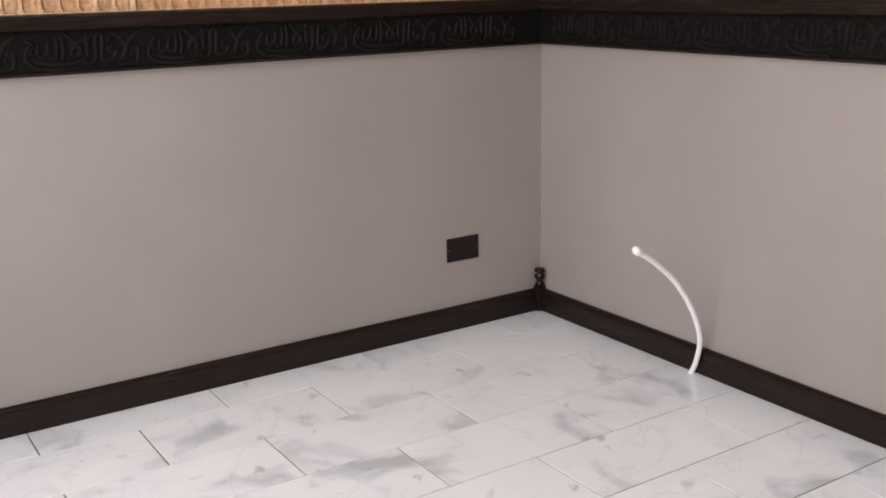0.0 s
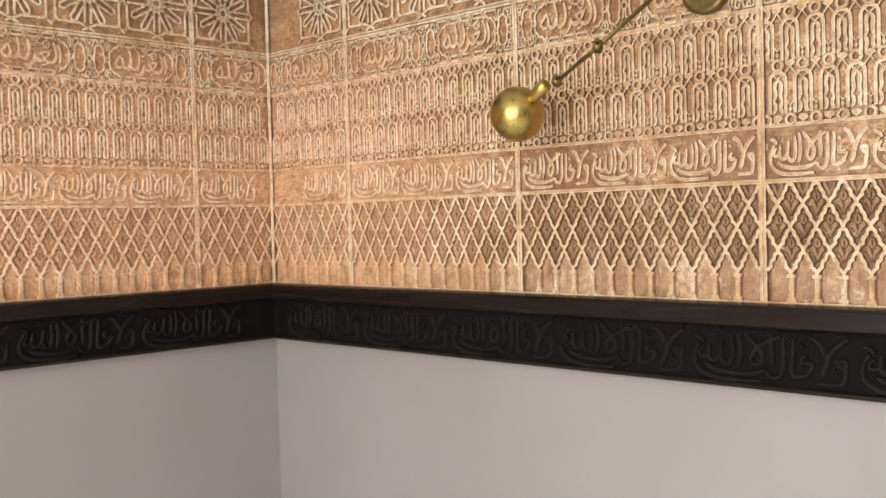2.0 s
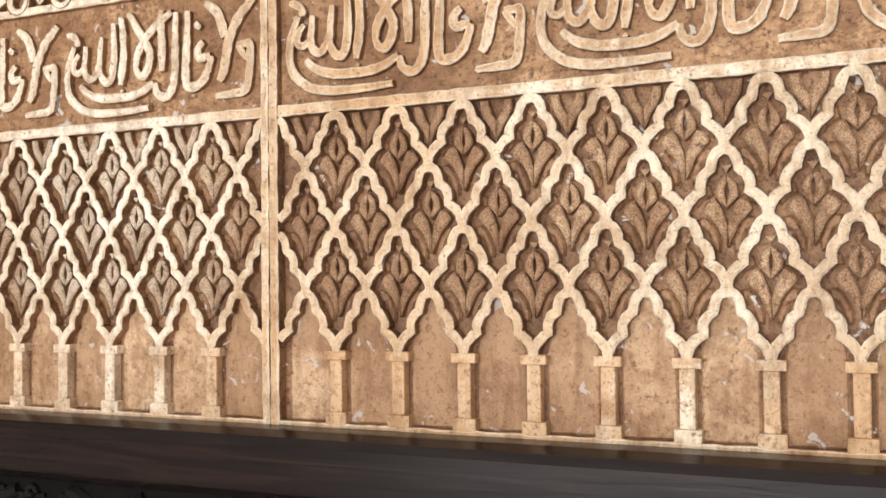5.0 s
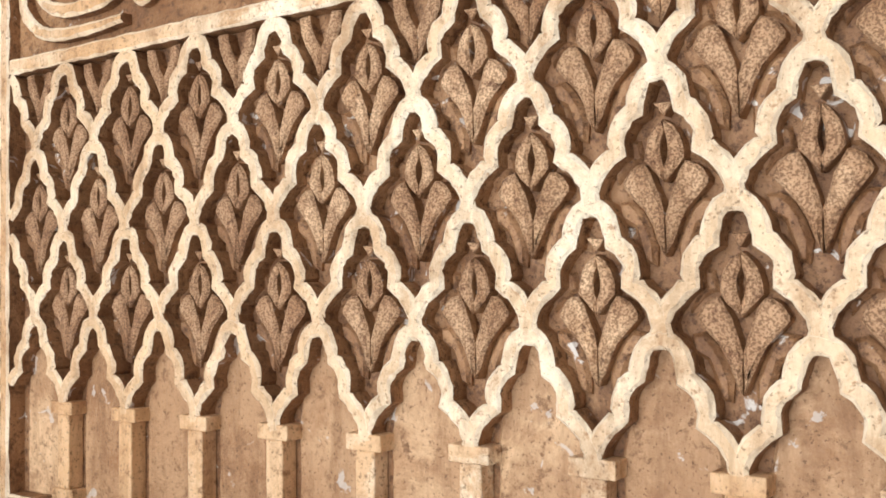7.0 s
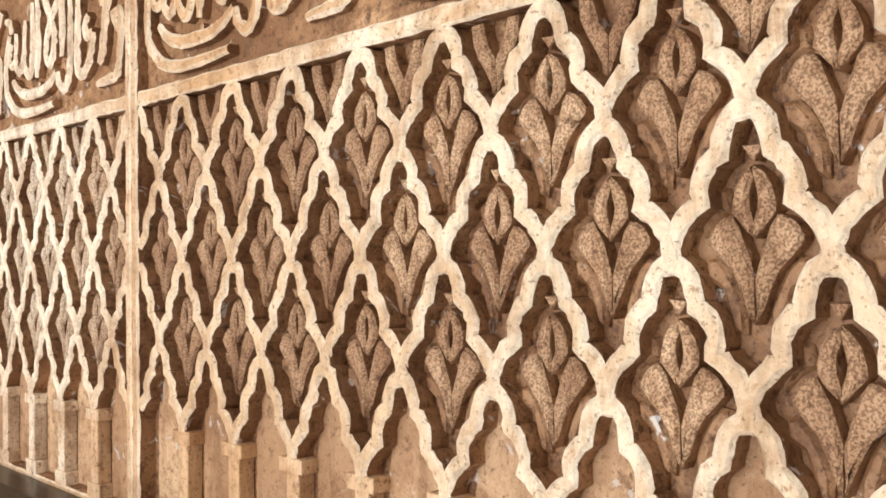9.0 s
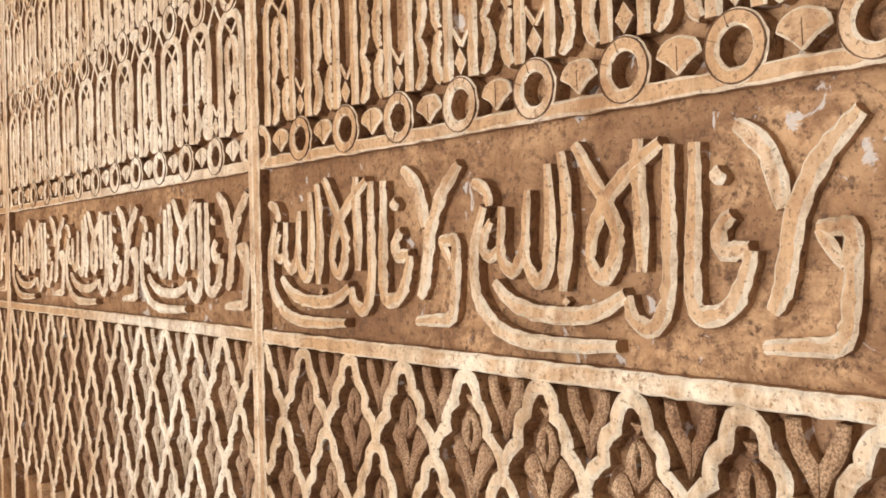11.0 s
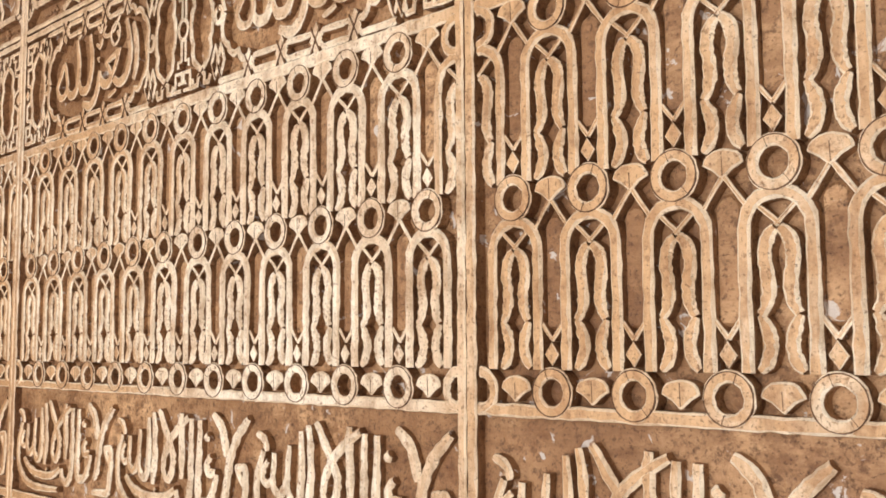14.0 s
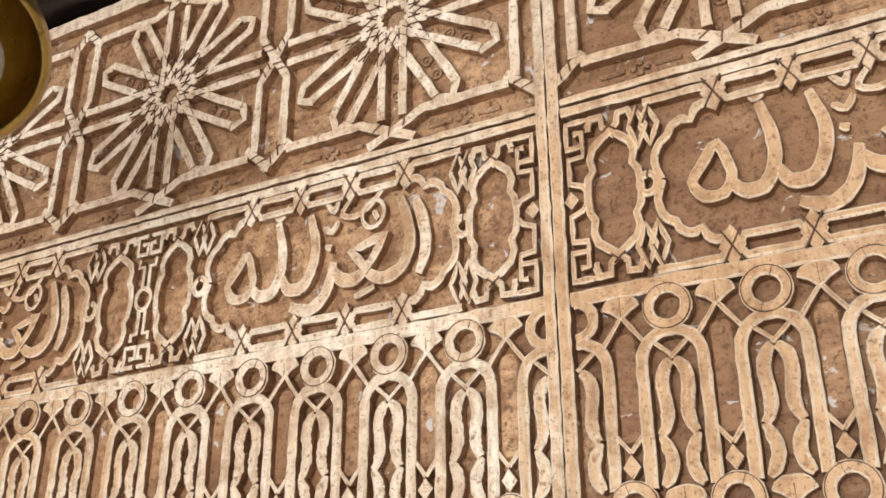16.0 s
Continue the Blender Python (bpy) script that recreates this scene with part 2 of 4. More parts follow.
def box(bm, x0, x1, y0, y1, z0, z1, mat=0, bevel=0.0):
    vs = [bm.verts.new((x, y, z)) for x in (x0, x1) for y in (y0, y1) for z in (z0, z1)]
    fs = [(0, 1, 3, 2), (4, 6, 7, 5), (0, 4, 5, 1), (2, 3, 7, 6), (0, 2, 6, 4), (1, 5, 7, 3)]
    faces = [bm.faces.new([vs[i] for i in f]) for f in fs]
    for f in faces:
        f.material_index = mat
    if bevel:
        es = list({e for f in faces for e in f.edges})
        r = bmesh.ops.bevel(bm, geom=es, offset=bevel, segments=2, profile=0.5, affect='EDGES')
        for f in r["faces"]:
            f.material_index = mat


def smooth(pts, n=4, closed=False):
    """Catmull-Rom through the points."""
    P = [Vector(p) for p in pts]
    out, m = [], len(P)
    for i in range(m if closed else m - 1):
        if closed:
            a, b, c, d = P[i - 1], P[i], P[(i + 1) % m], P[(i + 2) % m]
        else:
            a, b, c, d = P[max(i - 1, 0)], P[i], P[i + 1], P[min(i + 2, m - 1)]
        for j in range(n):
            t = j / n
            out.append(0.5 * ((2 * b) + (c - a) * t + (2 * a - 5 * b + 4 * c - d) * t * t + (3 * b - a - 3 * c + d) * t ** 3))
    if not closed:
        out.append(P[-1])
    return out


def dense(P, closed, step=0.0055):
    """Splits long runs so that edges can waver."""
    out, m = [], len(P)
    for i in range(m if closed else m - 1):
        a, c = P[i], P[(i + 1) % m]
        n = max(1, int((c - a).length / step))
        out += [a.lerp(c, k / n) for k in range(n)]
    return out if closed else out + [P[-1]]


def ribbon(bm, pts, width, front, back, closed=False, cham=0.0011, rough=0.00028, taper=None, face=0, side=1):
    """A raised band along pts (u, v) with worn, uneven edges; front and back are depths into the wall."""
    P = dense([Vector(p) for p in pts], closed)
    m = len(P)
    rows, dip = [], 0.0
    for i in range(m):
        a = P[i - 1] if (i or closed) else P[0]
        c = P[(i + 1) % m] if (i < m - 1 or closed) else P[-1]
        t = c - a
        t = t.normalized() if t.length > 1e-9 else Vector((1, 0))
        nrm = Vector((-t.y, t.x))
        h = width / 2
        if taper:
            h *= taper(i / (m - 1))
        h0, h1 = h + random.uniform(-rough, rough), h + random.uniform(-rough, rough)
        c0, c1 = (min(cham * random.uniform(0.6, 1.5), h * 0.6) for _ in range(2))
        dip = 0.8 * dip + random.uniform(-0.00008, 0.00008)
        f = front + dip
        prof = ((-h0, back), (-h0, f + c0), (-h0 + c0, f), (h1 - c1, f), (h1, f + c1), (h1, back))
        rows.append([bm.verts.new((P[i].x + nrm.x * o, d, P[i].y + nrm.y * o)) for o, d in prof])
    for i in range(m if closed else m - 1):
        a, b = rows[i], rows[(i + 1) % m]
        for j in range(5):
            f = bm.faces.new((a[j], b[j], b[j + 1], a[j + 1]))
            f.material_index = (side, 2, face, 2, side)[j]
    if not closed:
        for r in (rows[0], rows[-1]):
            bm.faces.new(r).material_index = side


def plaque(bm, pts, front, back, cham=0.0008, face=0, side=1):
    """A raised flat piece with the outline pts (u, v)."""
    P = [p + Vector((random.uniform(-0.0003, 0.0003), random.uniform(-0.0003, 0.0003))) for p in dense([Vector(p) for p in pts], True, 0.004)]
    m = len(P)
    area = sum(P[i].x * P[(i + 1) % m].y - P[(i + 1) % m].x * P[i].y for i in range(m))
    s = 1 if area > 0 else -1
    ins = []
    for i in range(m):
        e0, e1 = (P[i] - P[i - 1]).normalized(), (P[(i + 1) % m] - P[i]).normalized()
        n = Vector((-(e0.y + e1.y), e0.x + e1.x))
        n = n.normalized() if n.length > 1e-6 else Vector((-e0.y, e0.x))
        ins.append(P[i] + n * cham * s)
    A = [bm.verts.new((p.x, back, p.y)) for p in P]
    B = [bm.verts.new((p.x, front + cham, p.y)) for p in P]
    C = [bm.verts.new((p.x, front, p.y)) for p in ins]
    for i in range(m):
        j = (i + 1) % m
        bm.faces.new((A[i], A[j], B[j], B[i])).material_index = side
        bm.faces.new((B[i], B[j], C[j], C[i])).material_index = 2
    bm.faces.new(C).material_index = face


def score(bm, pts, depth, closed=False, width=0.0009):
    """A dark scored line that marks where one band passes over another."""
    P = dense([Vector(p) for p in pts], closed)
    m, rows = len(P), []
    for i in range(m):
        a = P[i - 1] if (i or closed) else P[0]
        c = P[(i + 1) % m] if (i < m - 1 or closed) else P[-1]
        t = (c - a).normalized()
        n = Vector((-t.y, t.x)) * width / 2 * random.uniform(0.6, 1.25)
        rows.append([bm.verts.new((P[i].x + k * n.x, d, P[i].y + k * n.y)) for k, d in ((-1, depth + 0.0009), (-1, depth), (1, depth), (1, depth + 0.0009))])
    for i in range(m if closed else m - 1):
        a, b = rows[i], rows[(i + 1) % m]
        for j in range(3):
            bm.faces.new((a[j], b[j], b[j + 1], a[j + 1])).material_index = 3


def arc(cx, cy, r, a0, a1, n):
    return [(cx + r * math.cos(a0 + (a1 - a0) * i / n), cy + r * math.sin(a0 + (a1 - a0) * i / n)) for i in range(n + 1)]


def circle(cx, cy, r, n=20):
    return arc(cx, cy, r, 0, 2 * math.pi, n)[:-1]


def lathe(bm, prof, axis_m, n=24, mat=0):
    """Turns (radius, height) pairs round the local z of axis_m."""
    rings = []
    for r, h in prof:
        rings.append([bm.verts.new(axis_m @ Vector((r * math.cos(2 * math.pi * i / n), r * math.sin(2 * math.pi * i / n), h))) for i in range(n)])
    for a, b in zip(rings, rings[1:]):
        for i in range(n):
            f = bm.faces.new((a[i], a[(i + 1) % n], b[(i + 1) % n], b[i]))
            f.material_index, f.smooth = mat, True
    for r in (rings[0], rings[-1]):
        if (r[0].co - r[n // 2].co).length > 1e-5:
            bm.faces.new(r).material_index = mat


def tube(bm, pts, r, n=10):
    P = [Vector(p) for p in pts]
    rings = []
    up = Vector((0.3, 0.2, 1)).normalized()
    for i, p in enumerate(P):
        t = (P[min(i + 1, len(P) - 1)] - P[max(i - 1, 0)]).normalized()
        x = t.cross(up).normalized()
        y = x.cross(t)
        rings.append([bm.verts.new(p + (x * math.cos(2 * math.pi * k / n) + y * math.sin(2 * math.pi * k / n)) * r) for k in range(n)])
    for a, b in zip(rings, rings[1:]):
        for k in range(n):
            bm.faces.new((a[k], a[(k + 1) % n], b[(k + 1) % n], b[k])).smooth = True
    bm.faces.new(rings[0]), bm.faces.new(rings[-1])


def axis(p, d):
    return Matrix.Translation(p) @ Vector(d).to_track_quat('Z', 'Y').to_matrix().to_4x4()


# ---- room ----
def wall(name, boxes, label, mat=M_PAINT):
    bm = bmesh.new()
    for b in boxes:
        box(bm, *b)
    return tagged(new(name, finish(bm, name, [mat])), label, "wall", kind="structure")


Z_A, Z_B, Z_C, Z_D, Z_E, Z_T = 1.161, 1.383, 1.489, 1.7065, 1.8245, 2.034   # undersides of the ledges of the carved bands
wall("wall_north", [(XL - 0.2, XR + 0.2, 0.004, 0.2, -0.05, 1.13), (XL - 0.2, XR + 0.2, 0.024, 0.2, 1.13, ZC)],
     "beige painted wall below carved plaster panels")
wall("wall_west", [(XL - 0.2, XL - 0.004, YS - 0.2, 0.004, -0.05, 1.13), (XL - 0.2, XL - 0.024, YS - 0.2, 0.024, 1.13, ZC)],
     "beige painted wall with a dark socket plate")
wall("wall_east", [(XR, XR + 0.2, YS - 0.2, 0.004, -0.05, ZC)], "plain beige painted wall")
wall("wall_south", [(XL, WX0, YS - 0.2, YS, -0.05, ZC), (WX1, XR, YS - 0.2, YS, -0.05, ZC),
                    (WX0, WX1, YS - 0.2, YS, -0.05, WZ0), (WX0, WX1, YS - 0.2, YS, WZ1, ZC)], "beige painted wall with a wide window")
bm = bmesh.new()
box(bm, XL - 0.2, XR + 0.2, YS - 0.2, 0.2, ZC, ZC + 0.15)
tagged(new("ceiling", finish(bm, "ceiling", [M_CEIL])), "plain white painted ceiling", "ceiling", kind="structure")


# ---- carved plaster panels ----
PW = 0.6
U0, U1 = 0.0082, 0.5946
GROUND = 0.0100     # depth of the carved ground
SHALLOW = 0.0068    # ground of the lettered bands
Z0 = Z_A
UR = 0.0102         # where the small arches begin
P = 0.04866         # pitch of the small arches
UQ, Q = 0.0057, 0.0492  # where the columns begin, and their pitch

# one phrase, letter by letter, from its flourish to its last letter (parts of its width and height)
FLOURISH = [
    [(0.075, 0.783), (0.121, 0.740), (0.134, 0.668)],
    [(0.111, 0.671), (0.084, 0.555), (0.068, 0.404), (0.079, 0.274), (0.119, 0.180), (0.183, 0.111), (0.274, 0.085), (0.411, 0.084), (0.536, 0.097)],
    [(0.148, 0.329), (0.195, 0.257), (0.276, 0.210), (0.369, 0.202), (0.443, 0.210), (0.506, 0.242), (0.562, 0.299)],
    [(0.141, 0.604), (0.113, 0.549), (0.106, 0.468), (0.138, 0.446), (0.165, 0.487)],
]
FIRST_WORD = [
    [(0.178, 0.664), (0.168, 0.466), (0.197, 0.382), (0.232, 0.412), (0.254, 0.504), (0.268, 0.725)],
    [(0.253, 0.483), (0.269, 0.381), (0.303, 0.341), (0.328, 0.401), (0.338, 0.578), (0.334, 0.825)],
    [(0.376, 0.867), (0.388, 0.729), (0.391, 0.536), (0.381, 0.400), (0.375, 0.303)],
    [(0.421, 0.887), (0.461, 0.776), (0.507, 0.648), (0.535, 0.545), (0.533, 0.454), (0.508, 0.371), (0.477, 0.371), (0.459, 0.437)],
    [(0.459, 0.437), (0.466, 0.531), (0.500, 0.640), (0.556, 0.743), (0.658, 0.858)],
    [(0.597, 0.879), (0.594, 0.737), (0.600, 0.576), (0.600, 0.380)],
]
LAST_WORD = [
    [(0.562, 0.290), (0.577, 0.201), (0.621, 0.172), (0.652, 0.223), (0.669, 0.345), (0.672, 0.518), (0.673, 0.691), (0.678, 0.845)],
    [(0.739, 0.841), (0.735, 0.648), (0.728, 0.447), (0.726, 0.312), (0.739, 0.237), (0.777, 0.231), (0.820, 0.274), (0.848, 0.379), (0.859, 0.458)],
    [(0.859, 0.463), (0.823, 0.455), (0.792, 0.461), (0.793, 0.535), (0.821, 0.581)],
    [(0.780, 0.700), (0.800, 0.735)],
    [(0.831, 0.880), (0.880, 0.818), (0.908, 0.721), (0.926, 0.590)],
    [(1.075, 0.880), (1.022, 0.790), (0.977, 0.680), (0.948, 0.562), (0.933, 0.425), (0.918, 0.317), (0.900, 0.254)],
    [(0.992, 0.528), (1.027, 0.525), (1.054, 0.516), (1.052, 0.378), (1.046, 0.233), (1.024, 0.158), (0.954, 0.143), (0.883, 0.135)],
    [(0.992, 0.520), (1.040, 0.400)],
]
PHRASE = FLOURISH + FIRST_WORD + LAST_WORD
STROKE = [0.85, 1.0, 1.05, 0.8] + [0.95, 1.0, 1.0, 1.05, 1.05, 1.05] + [1.05, 1.1, 1.0, 1.0, 1.15, 1.2, 1.0, 0.7]


def lobe(a, b, bulge, n=6):
    """A bowed run from a to b, which ends in a cusp."""
    d = Vector((b[0] - a[0], b[1] - a[1]))
    side = Vector((-d.y, d.x)).normalized() * bulge
    return [(a[0] + d.x * i / n + side.x * math.sin(math.pi * i / n) ** 0.8, a[1] + d.y * i / n + side.y * math.sin(math.pi * i / n) ** 0.8) for i in range(n)]


# one side of a scalloped arch, from its crown to its foot, in millimetres
LOBES = [(0.0, -3.9), (2.4, -4.2), (4.7, -5.6), (6.5, -8.2), (7.6, -11.6), (8.1, -14.2)] + lobe((7.9, -15.6), (14.2, -29.2), 3.0) + lobe((14.2, -29.2), (24.4, -41.0), 1.7) + [(24.4, -41.0), (25.4, -45.5)]


def m_column():
    bm = bmesh.new()
    box(bm, -0.0085, 0.0085, 0.0006, GROUND, 0.002, 0.012, 0, 0.0006)
    box(bm, -0.0048, 0.0048, 0.0012, GROUND, 0.012, 0.049, 0, 0.0008)
    box(bm, -0.0088, 0.0088, 0.0, GROUND, 0.049, 0.0555, 0, 0.0006)
    return finish(bm, "column", [M_FACE])


def m_leaf():
    """A palmette: a slit bud that sits in the fork of two broad petals."""
    bm = bmesh.new()
    f, k = 0.0028, GROUND
    for s in (-0.001, 0.001):
        bud = [(0.1, 23.6), (3.2, 21.4), (5.4, 17.8), (6.6, 13.6), (6.7, 10.6), (4.4, 7.8), (0.1, 3.4), (0.1, 8.0), (1.1, 11.0), (1.45, 13.8), (1.0, 16.6), (0.1, 19.4)]
        plaque(bm, [(x * s, y * 0.001) for x, y in bud], f, k, 0.0011)
        petal = [(6.9, 9.6), (9.6, 9.3), (12.4, 7.4), (14.4, 3.9), (14.2, 2.2), (11.2, -1.2), (7.4, -5.4), (4.6, -10.4), (2.6, -15.6), (0.3, -20.5), (0.2, -7.6), (1.4, -2.6), (3.2, 2.6), (5.0, 6.6)]
        plaque(bm, [(x * s, y * 0.001) for x, y in petal], f + 0.0005, k, 0.0012)
    plaque(bm, [(-0.0033, 0.0292), (0, 0.0246), (0.0033, 0.0292)], f + 0.0006, k, 0.0007)
    return finish(bm, "leaf", [M_LEAF, M_SIDE, M_LEAF])


def m_shell():
    """The low, cracked lobes of the ground on both sides of a palmette."""
    bm = bmesh.new()
    for s in (-0.001, 0.001):
        low = [(3.2, -16.4), (5.6, -9.8), (9.0, -4.6), (12.4, -1.4), (17.0, -2.2), (16.4, -8.0), (11.6, -11.0), (9.8, -16.0), (7.6, -22.5), (4.0, -23.5)]
        plaque(bm, [(x * s, y * 0.001) for x, y in low], 0.0066, GROUND, 0.0018)
        high = [(7.4, 11.2), (10.4, 10.6), (13.6, 8.2), (17.6, 3.8), (19.6, 8.5), (15.5, 13.5), (13.2, 19.0), (9.4, 18.0)]
        plaque(bm, [(x * s, y * 0.001) for x, y in high], 0.0078, GROUND, 0.0016)
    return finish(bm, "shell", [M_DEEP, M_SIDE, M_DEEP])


def m_leaf_top():
    bm = bmesh.new()
    for s in (-0.001, 0.001):
        half = [(0.2, -17.0), (2.4, -12.2), (5.0, -7.2), (8.6, -2.0), (11.0, 3.4), (11.4, 10.2), (6.2, 10.2), (5.0, 5.6), (2.8, 0.6), (0.2, -3.6)]
        plaque(bm, [(x * s, y * 0.001) for x, y in half], 0.0034, GROUND, 0.0011)
    return finish(bm, "leaf_top", [M_LEAF, M_SIDE, M_LEAF])


def m_ring():
    bm = bmesh.new()
    ribbon(bm, circle(0, 0, 0.0098, 26), 0.0060, -0.0003, GROUND, True, 0.0009, 0.0002)
    score(bm, circle(0, 0, 0.0119, 26), -0.0005, True, 0.0006)
    for a in random.sample((0.25, 1.2, 1.9, 2.8, 3.5, 4.4, 5.4), 2):
        score(bm, [(r * math.cos(a), r * math.sin(a)) for r in (0.0072, 0.0124)], -0.0005, False, 0.0003)
    return finish(bm, "ring", [M_FACE, M_SIDE, M_EDGE, M_SCORE])


def m_half_ring(s):
    bm = bmesh.new()
    ribbon(bm, arc(0, 0, 0.0098, math.pi / 2 * -s, math.pi / 2 * s, 11) if s > 0 else arc(0, 0, 0.0098, math.pi / 2, math.pi * 1.5, 11), 0.0060, -0.0003, GROUND)
    return finish(bm, "half_ring", [M_FACE, M_SIDE, M_EDGE])


def m_fan():
    bm = bmesh.new()
    plaque(bm, [(0.0008, -0.0062), (-0.0008, -0.0062), (-0.0052, -0.0022), (-0.0100, 0.0002)] + [(x, 0.66 * y) for x, y in arc(0, 0.0008, 0.0100, math.pi * 0.96, math.pi * 0.04, 9)] + [(0.0100, 0.0002), (0.0052, -0.0022)], 0.0004, GROUND, 0.0010)
    score(bm, [(0.0003, -0.0050), (0.0, random.uniform(0.002, 0.006))], 0.0002, False, 0.00028)
    return finish(bm, "fan", [M_FACE, M_SIDE, M_EDGE, M_SCORE])


def m_diamond():
    bm = bmesh.new()
    plaque(bm, [(0, -0.0062), (0.0046, 0), (0, 0.0062), (-0.0046, 0)], 0.0006, GROUND, 0.0006)
    return finish(bm, "diamond", [M_FACE, M_SIDE, M_EDGE])


def m_arch(sides):
    """A stilted round arch; its crown lies at v = 0 and its feet at -0.0785."""
    bm = bmesh.new()
    r = 0.0154
    if len(sides) == 2:
        pts = [(-r, -0.0785), (-r, -0.050), (-r, -0.017)] + arc(0, -0.017, r, math.pi, 0, 12)[1:-1] + [(r, -0.017), (r, -0.050), (r, -0.0785)]
    else:
        s = sides[0]
        pts = [(0, -0.017 + r)] + [(s * x, y) for x, y in arc(0, -0.017, r, math.pi / 2, 0, 6)[1:]] + [(s * r, -0.050), (s * r, -0.0785)]
    ribbon(bm, pts, 0.0064, 0.0, GROUND, False, 0.0013)
    return finish(bm, "arch", [M_FACE, M_SIDE, M_EDGE])


def m_tulip(sides):
    """The pair of wavy bands inside an arch, and the small cross over them."""
    bm = bmesh.new()
    for s in sides:
        up = [(0.0010, -0.0172), (0.0040, -0.0200), (0.0060, -0.0245), (0.0064, -0.0300), (0.0053, -0.0380), (0.0050, -0.0440), (0.0062, -0.0495), (0.0086, -0.0538)]
        low = [(0.0090, -0.0540), (0.0068, -0.0586), (0.0050, -0.0640), (0.0052, -0.0696), (0.0072, -0.0745), (0.0098, -0.0778)]
        ribbon(bm, smooth([(s * x, y) for x, y in up], 4), 0.0068, 0.0006, GROUND, False, 0.0013, 0.00016, lambda t: 0.62 + 0.40 * min(1, 5 * t, 4 * (1 - t)))
        ribbon(bm, smooth([(s * x, y) for x, y in low], 4), 0.0066, 0.0009, GROUND, False, 0.0013, 0.00016, lambda t: 0.50 + 0.52 * min(1, 4 * t, 5 * (1 - t)))
        ribbon(bm, [(s * 0.0098, -0.0060), (-s * 0.0012, -0.0160)], 0.0023, 0.0014, GROUND)
    return finish(bm, "tulip", [M_FACE, M_SIDE, M_EDGE])


def m_cross():
    """Thin bars that spread from a fan down to the arches beside it."""
    bm = bmesh.new()
    for s in (-1, 1):
        ribbon(bm, [(0.0006 * s, -0.0055), (0.0115 * s, -0.0205)], 0.0024, 0.0010, GROUND)
    return finish(bm, "cross_bar", [M_FACE, M_SIDE, M_EDGE])


def m_vee():
    bm = bmesh.new()
    for s in (-1, 1):
        ribbon(bm, [(0, 0), (0.0066 * s, 0.0085)], 0.0024, 0.0012, GROUND)
    return finish(bm, "small_vee", [M_FACE, M_SIDE, M_EDGE])


def m_slab():
    bm = bmesh.new()
    w = 0.0068
    plaque(bm, [(-w, -0.030), (w, -0.030), (w, 0.022)] + arc(0, 0.022, w, 0, math.pi, 8)[1:-1] + [(-w, 0.022)], 0.0046, GROUND, 0.0018)
    return finish(bm, "slab", [M_BACK, M_SIDE, M_SIDE])


def phrase_strokes(w, h, stroke, front, back, mats, cham=0.0015):
    """The pen strokes of one carved phrase, each a piece of its own."""
    out = []
    for i, st in enumerate(PHRASE):
        bm = bmesh.new()
        wd = stroke * STROKE[i]
        ribbon(bm, smooth([(a * w, b * h) for a, b in st], 4), wd, front + 0.00010 * i, back, False, cham, 0.0003, lambda t: 0.72 + 0.34 * min(1, 4 * t, 4 * (1 - t)))
        out.append(finish(bm, "stroke", mats))
    bm = bmesh.new()
    a, b = 0.375 * w, 0.26 * h
    plaque(bm, [(a, b - 0.002), (a + 0.002, b), (a, b + 0.002), (a - 0.002, b)], front + 0.003, back, 0.0004)
    out.append(finish(bm, "dot", mats))
    return out


CW, CH = 0.186, 0.088
VS = (Z_E - Z_D - 0.0125) / CH   # the band is a little taller than the pieces as drawn
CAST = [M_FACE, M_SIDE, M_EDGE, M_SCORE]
BAND = 0.0084       # back of the pieces in the cartouche band


def m_cartouche(g):
    """A lobed end of a cartouche, which the rows of bars join above and below."""
    bm = bmesh.new()
    for f in (1, -1):
            lobes = []
            for (ax, ay), (bx, by), bulge in (((0.036, -0.0300), (0.0215, -0.0265), 0.0050), ((0.0215, -0.0265), (0.0085, -0.0215), 0.0035), ((0.0085, -0.0215), (0.0030, -0.0015), 0.0055)):
                d = Vector((bx - ax, by - ay))
                n = Vector((d.y, -d.x)).normalized() * -bulge
                for i in range(6):
                    t = i / 6
                    w = math.sin(math.pi * t) ** 0.7 if t else 0
                    lobes.append((ax + d.x * t + n.x * w, ay + d.y * t + n.y * w))
            lobes.append((0.0030, 0.0))
            ribbon(bm, [(CW - x if g else x, CH / 2 + f * y) for x, y in lobes], 0.0046, 0.0002 + 0.0003 * g, BAND)
    return finish(bm, "cartouche", CAST)


